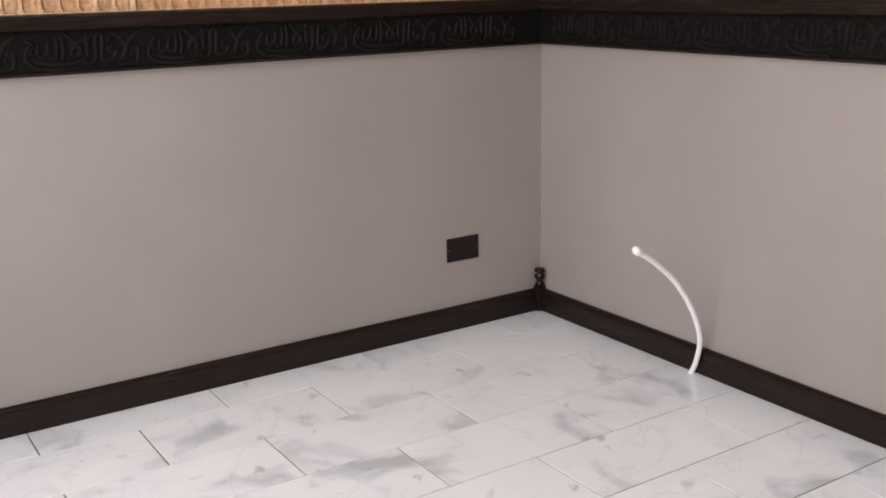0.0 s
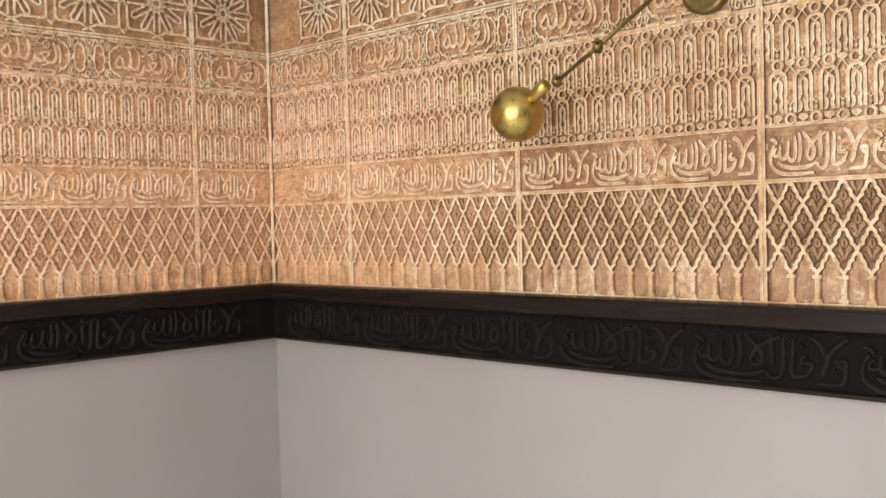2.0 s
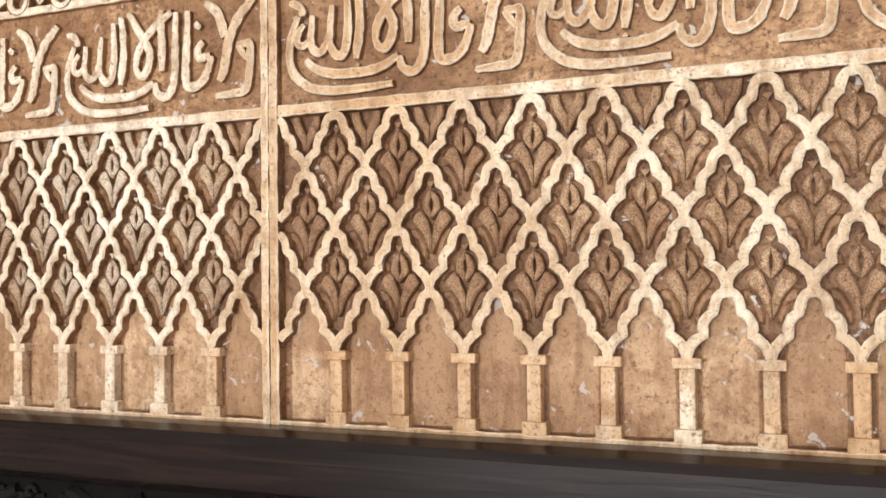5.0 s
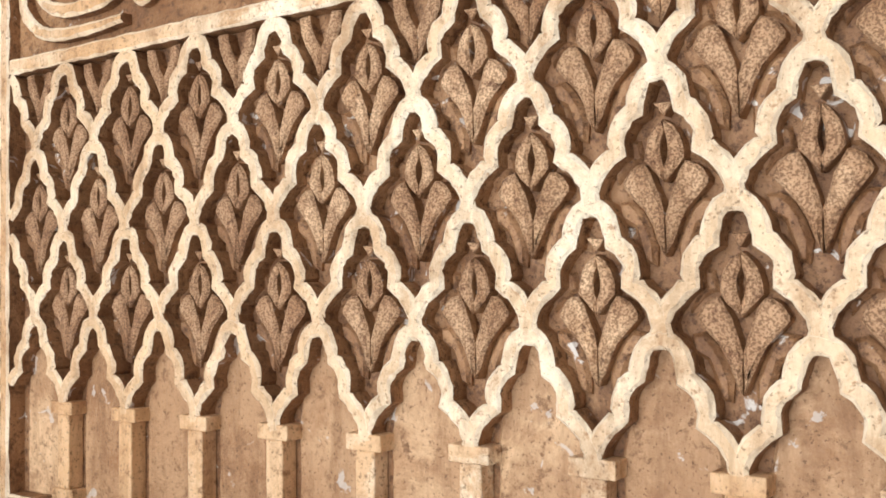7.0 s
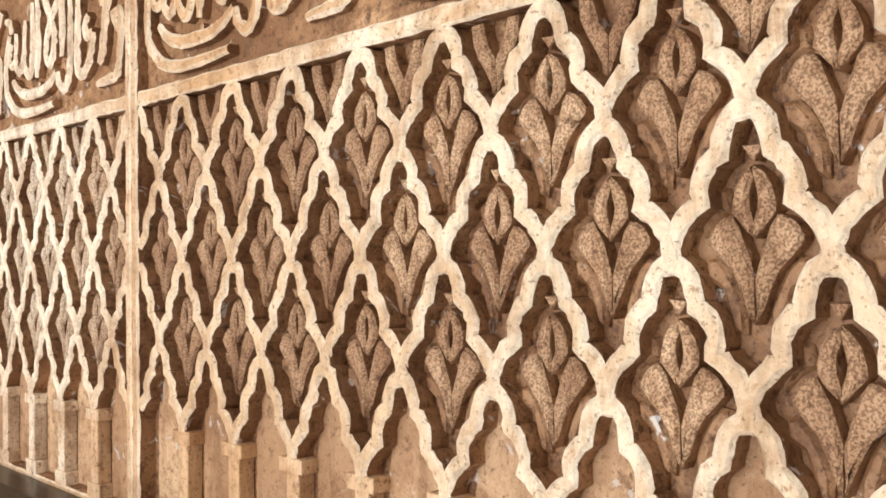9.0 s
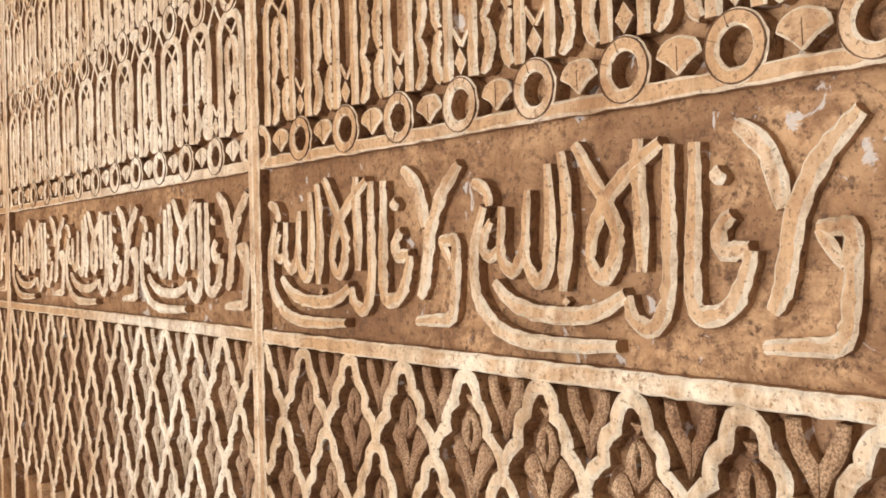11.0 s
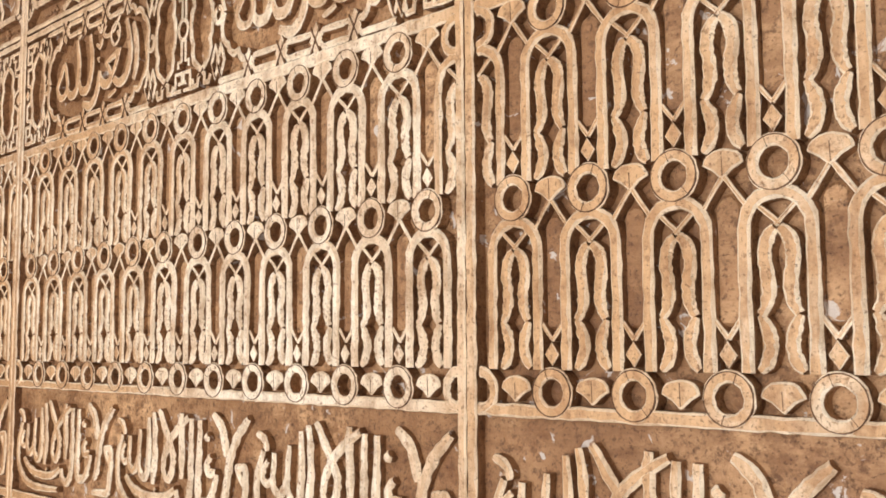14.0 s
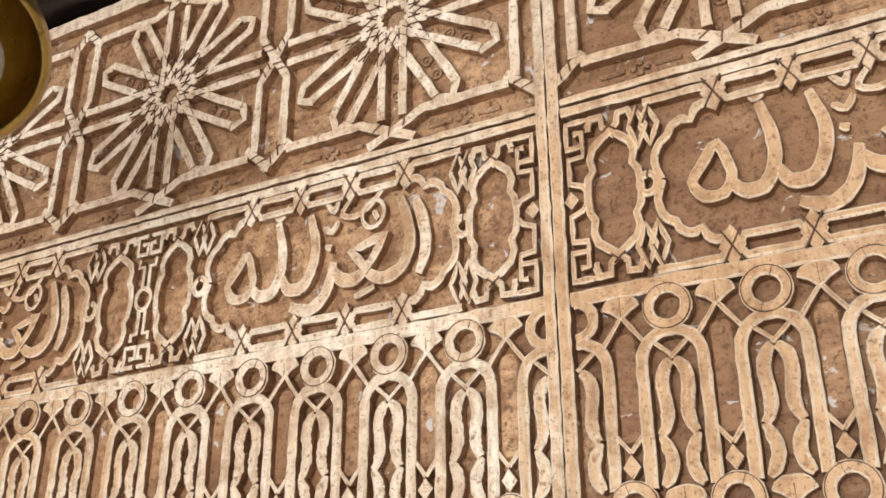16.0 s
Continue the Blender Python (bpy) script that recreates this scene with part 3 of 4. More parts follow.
def m_word():
    """Flowing letters inside a cartouche, stroke by stroke."""
    out = []
    loops = [[(.10, .45), (.13, .36), (.185, .36), (.21, .46), (.178, .63), (.14, .55)], [(.612, .50), (.74, .565), (.672, .37)]]
    strokes = [[(.20, .43), (.235, .35), (.29, .35), (.325, .46), (.328, .62), (.305, .80)], [(.326, .45), (.36, .35), (.42, .35), (.455, .46), (.466, .6), (.440, .80)],
               [(.375, .235), (.45, .19), (.515, .28), (.54, .46)], [(.535, .42), (.575, .34), (.63, .33), (.68, .41)], [(.66, .37), (.72, .30), (.79, .33), (.83, .45), (.82, .62), (.79, .79)],
               [(.862, .28), (.888, .45), (.872, .63), (.85, .74)], [(.60, .86), (.565, .76), (.64, .74), (.74, .90)], [(.625, .22), (.70, .26)], [(.50, .86), (.53, .80), (.55, .88)],
               [(.49, .70), (.525, .67), (.55, .73)], [(.50, .58), (.525, .56)], [(.685, .74), (.705, .68)], [(.27, .90), (.30, .84), (.335, .92)]]
    for i, st in enumerate(loops):
        bm = bmesh.new()
        ribbon(bm, smooth([(a * CW, b * CH) for a, b in st], 3, True) if i == 0 else [(a * CW, b * CH) for a, b in st], 0.0056, 0.0008, BAND, True, 0.0008, 0.0003)
        out.append(finish(bm, "stroke", CAST))
    for i, st in enumerate(strokes):
        bm = bmesh.new()
        ribbon(bm, smooth([(a * CW, b * CH) for a, b in st], 4), 0.0036 if i > 5 else 0.0070, 0.0010 + 0.0002 * i, BAND, False, 0.0008, 0.0003,
               lambda t: 0.7 + 0.35 * min(1, 4 * t, 4 * (1 - t)))
        out.append(finish(bm, "stroke", CAST))
    bm = bmesh.new()
    ribbon(bm, circle(.69 * CW, .715 * CH, 0.0078, 16), 0.0026, 0.0012, BAND, True)
    out.append(finish(bm, "stroke", CAST))
    return out


def m_bar():
    bm = bmesh.new()
    a = 0.0165
    ribbon(bm, [(-a + 0.0035, -0.0046), (a - 0.0035, -0.0046), (a, 0), (a - 0.0035, 0.0046), (-a + 0.0035, 0.0046), (-a, 0)], 0.0038, 0.0006, BAND, True)
    return finish(bm, "bar", CAST)


def m_end_bar():
    """The single bar that runs from a cartouche's last knot to its corner."""
    bm = bmesh.new()
    ribbon(bm, [(-0.0200, -0.0042), (0.0125, -0.0042), (0.0165, 0)], 0.0040, 0.0006, BAND)
    return finish(bm, "end_bar", CAST)


def m_knot():
    bm = bmesh.new()
    for i, (dx, dy) in enumerate(((-0.0034, 0), (0.0034, 0), (0, 0.0052), (0, -0.0052))):
        plaque(bm, [(dx - 0.0034, dy), (dx, dy + 0.0048), (dx + 0.0034, dy), (dx, dy - 0.0048)], 0.0002 + i * 0.0001, BAND, 0.0005)
    for g in (1, -1):
        score(bm, [(-0.005 * g, -0.0075), (0.005 * g, 0.0075)], -0.0002)
    return finish(bm, "knot", CAST)


def m_oval():
    """A pointed oval of three lobes a side, whose strands cross above and below it."""
    bm = bmesh.new()
    half = [(0, 0.0310), (0.0055, 0.0275), (0.0105, 0.0240), (0.0128, 0.0185), (0.0112, 0.0125), (0.0140, 0.0085), (0.0152, 0.0)]
    side = half + [(x, -y) for x, y in half[-2::-1]]
    ribbon(bm, [(x, CH / 2 + y) for x, y in side + [(-x, y) for x, y in side[-2:0:-1]]], 0.0044, 0.0002, BAND, True)
    for f in (1, -1):
        for g in (1, -1):
            ribbon(bm, [(g * x, CH / 2 + f * y) for x, y in ((0.003, 0.0285), (-0.0045, 0.0345), (-0.0050, 0.0395), (-0.0110, 0.0400), (-0.0130, 0.0350))], 0.0040, 0.0004 + 0.0002 * g, BAND)
            score(bm, [(g * x, CH / 2 + f * y) for x, y in ((0.0040, 0.0305), (-0.0025, 0.0350))], -0.0002)
    return finish(bm, "lobed_oval", CAST)


def m_loops():
    """Two linked pointed loops above and below a small ring."""
    bm = bmesh.new()
    ribbon(bm, circle(0, CH / 2, 0.0048, 14), 0.0038, 0.0002, BAND, True)
    score(bm, [(0.0, CH / 2 + 0.0025), (0.001, CH / 2 + 0.0068)], -0.0002)
    for f in (1, -1):
        for g in (1, -1):
            c = 0.0032 * g
            ribbon(bm, [(c + x, CH / 2 + f * (0.0295 + y)) for x, y in ((-0.0046, 0), (0, 0.0100), (0.0046, 0), (0, -0.0105))], 0.0031, 0.0004 + 0.0003 * g, BAND, True)
            score(bm, [(c + 0.0016 - 0.0046, CH / 2 + f * 0.0300), (c + 0.0016, CH / 2 + f * 0.0395)], -0.0002)
    return finish(bm, "loop_knot", CAST)


def m_side_key():
    """Square meanders and a stepped strand between an oval and the panel's border."""
    bm = bmesh.new()
    for f in (1, -1):
        for k, st in enumerate((((-0.0125, 0.0330), (-0.0125, 0.0400), (-0.0255, 0.0400), (-0.0255, 0.0265), (-0.0165, 0.0265), (-0.0165, 0.0340), (-0.0210, 0.0340)),
                                ((-0.0165, 0.0265), (-0.0165, 0.0215), (-0.0250, 0.0210), (-0.0250, 0.0085), (-0.0180, 0.0060), (-0.0150, 0.0025)))):
            ribbon(bm, [(x, CH / 2 + f * y) for x, y in st], 0.0033, 0.0006 + 0.0003 * k, BAND)
    plaque(bm, [(-0.0285, CH / 2), (-0.0245, CH / 2 + 0.0045), (-0.0205, CH / 2), (-0.0245, CH / 2 - 0.0045)], 0.0012, BAND, 0.0006)
    return finish(bm, "meander", CAST)


def m_mid_key():
    """Square meanders round a ring on stems, between two ovals."""
    bm = bmesh.new()
    ribbon(bm, circle(0, CH / 2, 0.0066, 14), 0.0030, 0.0004, BAND, True)
    for f in (1, -1):
        for g in (1, -1):
            for k, st in enumerate((((0.0016, 0.0400), (0.0105, 0.0400), (0.0105, 0.0285), (0.0016, 0.0285), (0.0016, 0.0350), (0.0060, 0.0350)),
                                    ((0.0028, 0.0068), (0.0028, 0.0205), (0.0075, 0.0205), (0.0075, 0.0250)), ((0.0105, 0.0400), (0.0135, 0.0400)))):
                ribbon(bm, [(g * x, CH / 2 + f * y) for x, y in st], 0.0029, 0.0006 + 0.0003 * k, BAND)
    return finish(bm, "meander", CAST)


SW, SH = (U1 - U0) / 3, Z_T - Z_E - 0.0125
CELL_W, CELL_H = SW / 2 - 0.0118, SH / 2 - 0.0215     # half size of a star's strap frame
DEEP = 0.0096


def m_ray(i, s):
    """One of the two parallel bars of a ray of the star."""
    bm = bmesh.new()
    a = 2 * math.pi * i / 12
    c, n = math.cos(a), math.sin(a)
    o = 0.0080 * s
    reach = min((CELL_W - abs(o * n)) / max(abs(c), 1e-3), (CELL_H + 0.001 - abs(o * c)) / max(abs(n), 1e-3), 0.088)
    if i % 3:
        reach = min(reach, 0.078)
    k = 0.0007 * ((i * 5 + (s > 0) * 3) % 6) / 6
    ribbon(bm, [(r * c - o * n, r * n + o * c) for r in (0.0060, 0.03, 0.05, reach)], 0.0060, 0.0004 + k, DEEP, False, 0.0007, 0.0004)
    for q in (-0.0030, 0.0030):
        for r0, r1 in ((0.0115, 0.0205), (0.0255, 0.0365)):
            score(bm, [(r * c - (o + q) * n, r * n + (o + q) * c) for r in (r0, r1)], -0.0001, False, 0.0005)
    if i % 3 and s > 0:
        t = [(r * c - q * n, r * n + q * c) for r, q in ((reach - 0.001, 0.0095), (reach + 0.0075, 0.0), (reach - 0.001, -0.0095))]
        ribbon(bm, t, 0.0056, 0.0014, DEEP)
    return finish(bm, "ray", CAST)


def m_eye(i):
    bm = bmesh.new()
    a = 2 * math.pi * i / 12
    for r in (0.044, 0.058):
        x, y = r * math.cos(a), r * math.sin(a)
        ribbon(bm, circle(x, y, 0.0036, 11), 0.0016, 0.0068, DEEP, True)
        plaque(bm, circle(x, y, 0.0013, 6), 0.0070, DEEP, 0.0003)
    return finish(bm, "eye", [M_LEAF, M_SIDE, M_LEAF])


def m_hub():
    bm = bmesh.new()
    plaque(bm, circle(0, 0, 0.0085, 12), 0.0062, DEEP, 0.0012)
    return finish(bm, "star", [M_LEAF, M_SIDE, M_LEAF])


def strap(pts, k):
    """A strap of the interlace, with the lines scored where others pass over it."""
    bm = bmesh.new()
    ribbon(bm, pts, 0.0064, 0.0003 + 0.0005 * k, DEEP, False, 0.0009, 0.0004)
    a, b = Vector(pts[0]), Vector(pts[1])
    d = (b - a).normalized()
    n = Vector((-d.y, d.x)) * 0.0046
    for r in (0.40, 0.66):
        c = a.lerp(b, r)
        score(bm, [tuple(c - n * 0.7 - d * 0.002), tuple(c + n * 0.7 + d * 0.002)], -0.0003 + 0.0005 * k)
    return finish(bm, "strap", CAST)


def m_cell():
    """The straps of a star's frame: they cross at the corners and at the middle of each side."""
    w, h, b, e = CELL_W, CELL_H, SH / 2 - 0.003, SW / 2
    out = []
    for g in (1, -1):
        for f in (1, -1):
            k = g * f > 0
            out.append(strap([(-g * 0.017, f * b), (g * 0.024, f * h), (g * 0.050, f * h), (g * (w - 0.004), f * h)], k))
            out.append(strap([(g * (e + 0.0015), -f * 0.002), (g * w, f * 0.019), (g * w, f * 0.050), (g * w, f * (h - 0.003))], not k))
            out.append(strap([(g * (w - 0.006), f * (h - 0.006)), (g * (e + 0.0035), f * (b - 0.006))], k))
    return out


def m_cross_motif():
    """A small cross of four dots in the long cell between two strap crossings."""
    bm = bmesh.new()
    for x, y in ((0.0040, 0), (-0.0040, 0), (0, 0.0034), (0, -0.0034)):
        plaque(bm, circle(x, y, 0.0022, 7), 0.0066, DEEP, 0.0006)
    ribbon(bm, [(-0.024, 0.0), (-0.009, 0.0006)], 0.0030, 0.0070, DEEP)
    ribbon(bm, [(0.009, 0.0004), (0.024, 0.0)], 0.0030, 0.0070, DEEP)
    return finish(bm, "cross_motif", [M_LEAF, M_SIDE, M_LEAF])


def variants(make, *args):
    """Three hand-made versions of the same piece."""
    return [make(*args) for _ in range(3)]


def m_niche():
    """The pale rounded ground of a bay between two columns."""
    bm = bmesh.new()
    plaque(bm, [(-0.0185, 0.003), (0.0185, 0.003), (0.0185, 0.056), (0.0165, 0.068), (0.0105, 0.082), (0.0045, 0.094), (0, 0.098), (-0.0045, 0.094), (-0.0105, 0.082), (-0.0165, 0.068),
                (-0.0185, 0.056)], 0.0088, GROUND, 0.0022)
    return finish(bm, "niche", [M_NICHE, M_SIDE, M_NICHE])


UNIT = {"column": variants(m_column), "leaf": variants(m_leaf), "shell": variants(m_shell), "leaf_top": variants(m_leaf_top), "ring": variants(m_ring), "ring_l": [m_half_ring(1)], "ring_r": [m_half_ring(-1)],
        "fan": variants(m_fan), "diamond": variants(m_diamond), "arch": variants(m_arch, (-1, 1)), "arch_l": [m_arch((1,))], "arch_r": [m_arch((-1,))],
        "tulip": variants(m_tulip, (-1, 1)), "tulip_l": [m_tulip((1,))], "tulip_r": [m_tulip((-1,))], "cross": variants(m_cross), "vee": variants(m_vee), "slab": variants(m_slab),
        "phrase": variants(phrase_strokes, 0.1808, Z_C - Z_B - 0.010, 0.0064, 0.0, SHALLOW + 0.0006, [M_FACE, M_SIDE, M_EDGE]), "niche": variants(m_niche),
        "cartouche": [m_cartouche(0)], "far_end": [m_cartouche(1)], "oval": variants(m_oval), "side_key": [m_side_key()], "mid_key": [m_mid_key()], "loops": variants(m_loops), "end_bar": variants(m_end_bar), "word": m_word(), "bar": variants(m_bar), "knot": variants(m_knot),
        "hub": [m_hub()], "cross_motif": variants(m_cross_motif)}
STRAPS = m_cell()
RAYS = [(m_ray(i, -1), m_ray(i, 1)) for i in range(12)]
EYES = [m_eye(i) for i in range(12)]


def panel(ua, ub, m, label):
    """One carved panel with all its bands, or the stretch ua..ub of it."""
    root = thing("plaster_panel", label, "wall panel", group="carved plaster panels", m=m)
    full_l, full_r = ua < 0.001, ub > PW - 0.001
    la, lb = (U0 if full_l else ua), (U1 if full_r else ub)

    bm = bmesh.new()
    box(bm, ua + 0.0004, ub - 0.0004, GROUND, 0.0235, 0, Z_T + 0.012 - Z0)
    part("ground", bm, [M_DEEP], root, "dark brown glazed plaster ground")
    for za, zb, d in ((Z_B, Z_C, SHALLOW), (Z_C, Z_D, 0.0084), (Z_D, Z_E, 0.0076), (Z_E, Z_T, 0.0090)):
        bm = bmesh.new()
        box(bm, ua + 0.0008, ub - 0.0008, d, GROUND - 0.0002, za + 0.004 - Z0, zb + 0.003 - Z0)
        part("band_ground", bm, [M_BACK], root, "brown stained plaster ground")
    for z, h in ((Z_A, 0.004), (Z_B + 0.0034, 0.0080), (Z_C + 0.0008, 0.0068), (Z_D + 0.0025, 0.0085), (Z_E, 0.0060), (Z_E + 0.0080, 0.0045), (Z_T, 0.012)):
        bm = bmesh.new()
        n = max(2, int((lb - la) / 0.03))
        ribbon(bm, [(la + (lb - la) * i / n, z - Z0 + h / 2) for i in range(n + 1)], h, 0.0002, GROUND, rough=0.0004)
        part("ledge", bm, [M_FACE, M_SIDE, M_EDGE], root)
    for ok, a, b in ((full_l, 0.0004, U0 - 0.0006), (full_r, U1 - 0.0014, PW - 0.0004)):
        if ok:
            bm = bmesh.new()
            n = 24
            ribbon(bm, [((a + b) / 2, (Z_T + 0.012 - Z0) * i / n) for i in range(n + 1)], b - a, -0.0004, GROUND, rough=0.0004)
            part("border_strip", bm, [M_FACE, M_SIDE, M_EDGE], root)

    def put(name, key, u, v, half=0.0, tall=1.0):
        if la - 1e-4 <= u - half and u + half <= lb + 1e-4:
            child(name, random.choice(UNIT[key]), root, u, 0, v).scale = (1, 1, tall)

    # columns, lattice and palmettes
    for k in range(13):
        put("column", "column", UQ + k * Q, 0, 0.0 if k in (0, 12) else 0.005)
        put("niche", "niche", UQ + (k + 0.5) * Q, 0.0, 0.016)
    zv, z1, z2, z3, z4 = (z - Z0 for z in (1.217, 1.2606, 1.3039, 1.3466, 1.3879))
    for k in range(13):
        for u, v in ((k * Q, (zv + z2) / 2), (k * Q, (z2 + z4) / 2), ((k + 0.5) * Q, (z1 + z3) / 2)):
            u += UQ
            put("leaf", "leaf", u + 0.0008, v, 0.014)
            put("shell", "shell", u, v, 0.018)
        put("leaf_tip", "leaf_top", UQ + (k + 0.5) * Q, z4 - 0.013, 0.008)
    bm = bmesh.new()
    for j, (top, foot) in enumerate(((z1, zv), (z2, z1), (z3, z2), (z4, z3))):
        tall = (top - foot) / 0.0424
        for k in range(-1, 14):
            u = UQ + (k + 0.5 * ((j + 1) % 2)) * Q
            right = [(u + x * 0.001, top + y * 0.001 * tall) for x, y in LOBES]
            left = [(u - x * 0.001, top + y * 0.001 * tall) for x, y in LOBES]
            for side in (left, right):
                lap = 0.00035 * (j % 2) + 0.00015 * (side is left)
                keep = [p for p in side if la - 0.0005 <= p[0] <= lb + 0.0005]
                if len(keep) == len(side):
                    over = (2 * u - side[1][0], side[1][1])
                    keep = [over] + keep
                if len(keep) > 3:
                    ribbon(bm, keep, 0.0064, lap, GROUND, False, 0.0012, 0.00035)
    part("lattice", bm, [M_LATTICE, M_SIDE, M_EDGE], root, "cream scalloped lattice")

    # lettered band
    for u in (0.0055, 0.1982, 0.3918):
        if la <= u + 0.010 and u + 0.190 <= lb:
            strokes = random.choice(UNIT["phrase"])
            first = child("phrase", strokes[0], root, u, 0, Z_B + 0.0105 - Z0)
            for me in strokes[1:]:
                child("stroke", me, first)

    # two tiers of small arches
    zb, zm, zt = 1.503 - Z0, 1.6033 - Z0, 1.7004 - Z0
    for k in range(13):
        u = UR + k * P
        e = "_l" if k == 0 else "_r" if k == 12 else ""
        for zz in (zb, zt):
            put("ring", "ring" + e, u, zz, 0 if e else 0.013)
        put("arch", "arch" + e, u, zt - 0.0105, 0 if e else 0.016)
        put("tulip", "tulip" + e, u, zt - 0.0105, 0 if e else 0.012)
        if not e:
            put("fan", "fan", u, zm + 0.002, 0.009)
            put("cross_bar", "cross", u, zm + 0.002, 0.009)
            put("diamond", "diamond", u, zb + 0.019, 0.006)
            put("small_vee", "vee", u, zb + 0.026, 0.006)
            put("slab", "slab", u, zb + 0.061, 0.006)
        if k < 12:
            u += P / 2
            put("ring", "ring", u, zm, 0.013)
            put("arch", "arch", u, zm - 0.0105, 0.016)
            put("tulip", "tulip", u, zm - 0.0105, 0.012)
            put("fan", "fan", u, zb + 0.001, 0.009)
            put("fan", "fan", u, zt + 0.003, 0.009)
            put("cross_bar", "cross", u, zt + 0.003, 0.009)
            put("diamond", "diamond", u, zm + 0.019, 0.006)
            put("small_vee", "vee", u, zm + 0.026, 0.006)
            put("slab", "slab", u, zm + 0.060, 0.006)

    # cartouches
    z = Z_D + 0.0115 - Z0
    for u in (0.0595, 0.3545):
        if la <= u and u + CW <= lb:
            c = child("cartouche", random.choice(UNIT["cartouche"]), root, u, 0, z)
            c.scale = (1, 1, VS)
            child("lobed_end", UNIT["far_end"][0], c)
            for me in UNIT["word"]:
                child("stroke", me, c)
            for y in (0.0064, CH - 0.0064):
                for x in (0.0545, 0.0930, 0.1315):
                    child("bar", random.choice(UNIT["bar"]), c, x, 0, y)
                for x in (0.0350, 0.0740, 0.1120, 0.1510):
                    child("knot", random.choice(UNIT["knot"]), c, x, 0, y)
                for x, g in ((0.0165, 1), (CW - 0.0165, -1)):
                    child("end_bar", random.choice(UNIT["end_bar"]), c, x, 0, y).scale = (g, 1, 1 if y < CH / 2 else -1)
    for u in (0.0550, 0.2505, 0.3495, 0.5450):
        put("loop_knot", "loops", u, z, 0.008, VS)
    for u, g in ((0.0362, 1), (0.2735, 0), (0.3265, 0), (0.5638, -1)):
        if la <= u - 0.016 and u + 0.016 <= lb:
            c = child("lobed_oval", random.choice(UNIT["oval"]), root, u, 0, z)
            c.scale = (1, 1, VS)
            if g:
                child("meander", UNIT["side_key"][0], c).scale = (g, 1, 1)
    put("meander", "mid_key", 0.3000, z, 0.012, VS)

    # stars
    zc = (Z_E + 0.0125 + Z_T) / 2 - Z0
    for i in range(3):
        u = U0 + SW * (i + 0.5) - 0.002
        if u - SW * 0.45 < la or u + SW * 0.45 > lb:
            continue
        c = child("star", random.choice(UNIT["hub"]), root, u, 0, zc)
        for q in range(12):
            child("ray", RAYS[q][0], c)
            child("ray", RAYS[q][1], c)
            child("eye", EYES[q], c)
        for me in STRAPS:
            child("strap", me, c)
        for f in (1, -1):
            for g in (1, -1):
                child("cross_motif", random.choice(UNIT["cross_motif"]), c, g * SW / 4, 0, f * (SH / 2 - 0.0105))
    return root


LAB = "carved cream and brown antiqued plaster panel above a dark rail"
first = panel(0, PW, pose(0, 0, Z0), LAB)
for x in (-1.8, -1.2, -0.6, 0.6, 1.2):
    copy_thing(first, pose(x, 0, Z0))
for y in (-0.854, -1.454, -2.054, -2.654):
    copy_thing(first, pose(XL, y, Z0, 0, 0, 90))
CUT = "narrow carved plaster panel cut to fit the room corner"
panel(PW - (-1.8 - XL) + 0.002, PW, pose(-1.8 - PW, 0, Z0), CUT)
panel(0, 0.252, pose(XL, -0.254, Z0, 0, 0, 90), CUT)


bm = bmesh.new()
ribbon(bm, [(0, (Z_T + 0.012 - Z_A) * i / 30) for i in range(31)], 0.009, -0.004, 0.004, rough=0.0006)
bead = tagged(new("trim_corner", finish(bm, "trim_corner", [M_FACE, M_SIDE, M_EDGE])), "cream plaster bead down the room corner", "corner bead", kind="structure")
bead.matrix_world = pose(XL + 0.002, -0.002, Z_A, 0, 0, 45)


# ---- dark timber rails ----
RAIL_PHRASE = phrase_strokes(0.305, 0.114, 0.0104, -0.0245, -0.018, [M_CARVE, M_CARVE, M_CARVE], 0.0032)


def m_scroll():
    """Small carved tendrils that fill the ground of the rail."""
    bm = bmesh.new()
    for k, (x, z, r, s) in enumerate(((0.075, 0.104, 0.008, 1), (0.165, 0.050, 0.007, -1), (0.252, 0.098, 0.008, -1), (0.305, 0.050, 0.010, 1), (0.215, 0.104, 0.006, 1))):
        pts = [(x + s * r * (1 - 0.12 * i) * math.cos(0.85 * i), z + r * (1 - 0.12 * i) * math.sin(0.85 * i)) for i in range(8)]
        ribbon(bm, smooth(pts, 2), 0.0042, -0.0215 - 0.0003 * k, -0.018, False, 0.0016)
    return finish(bm, "carved_scroll", [M_CARVE, M_CARVE, M_CARVE])


RAIL_SCROLL = m_scroll()


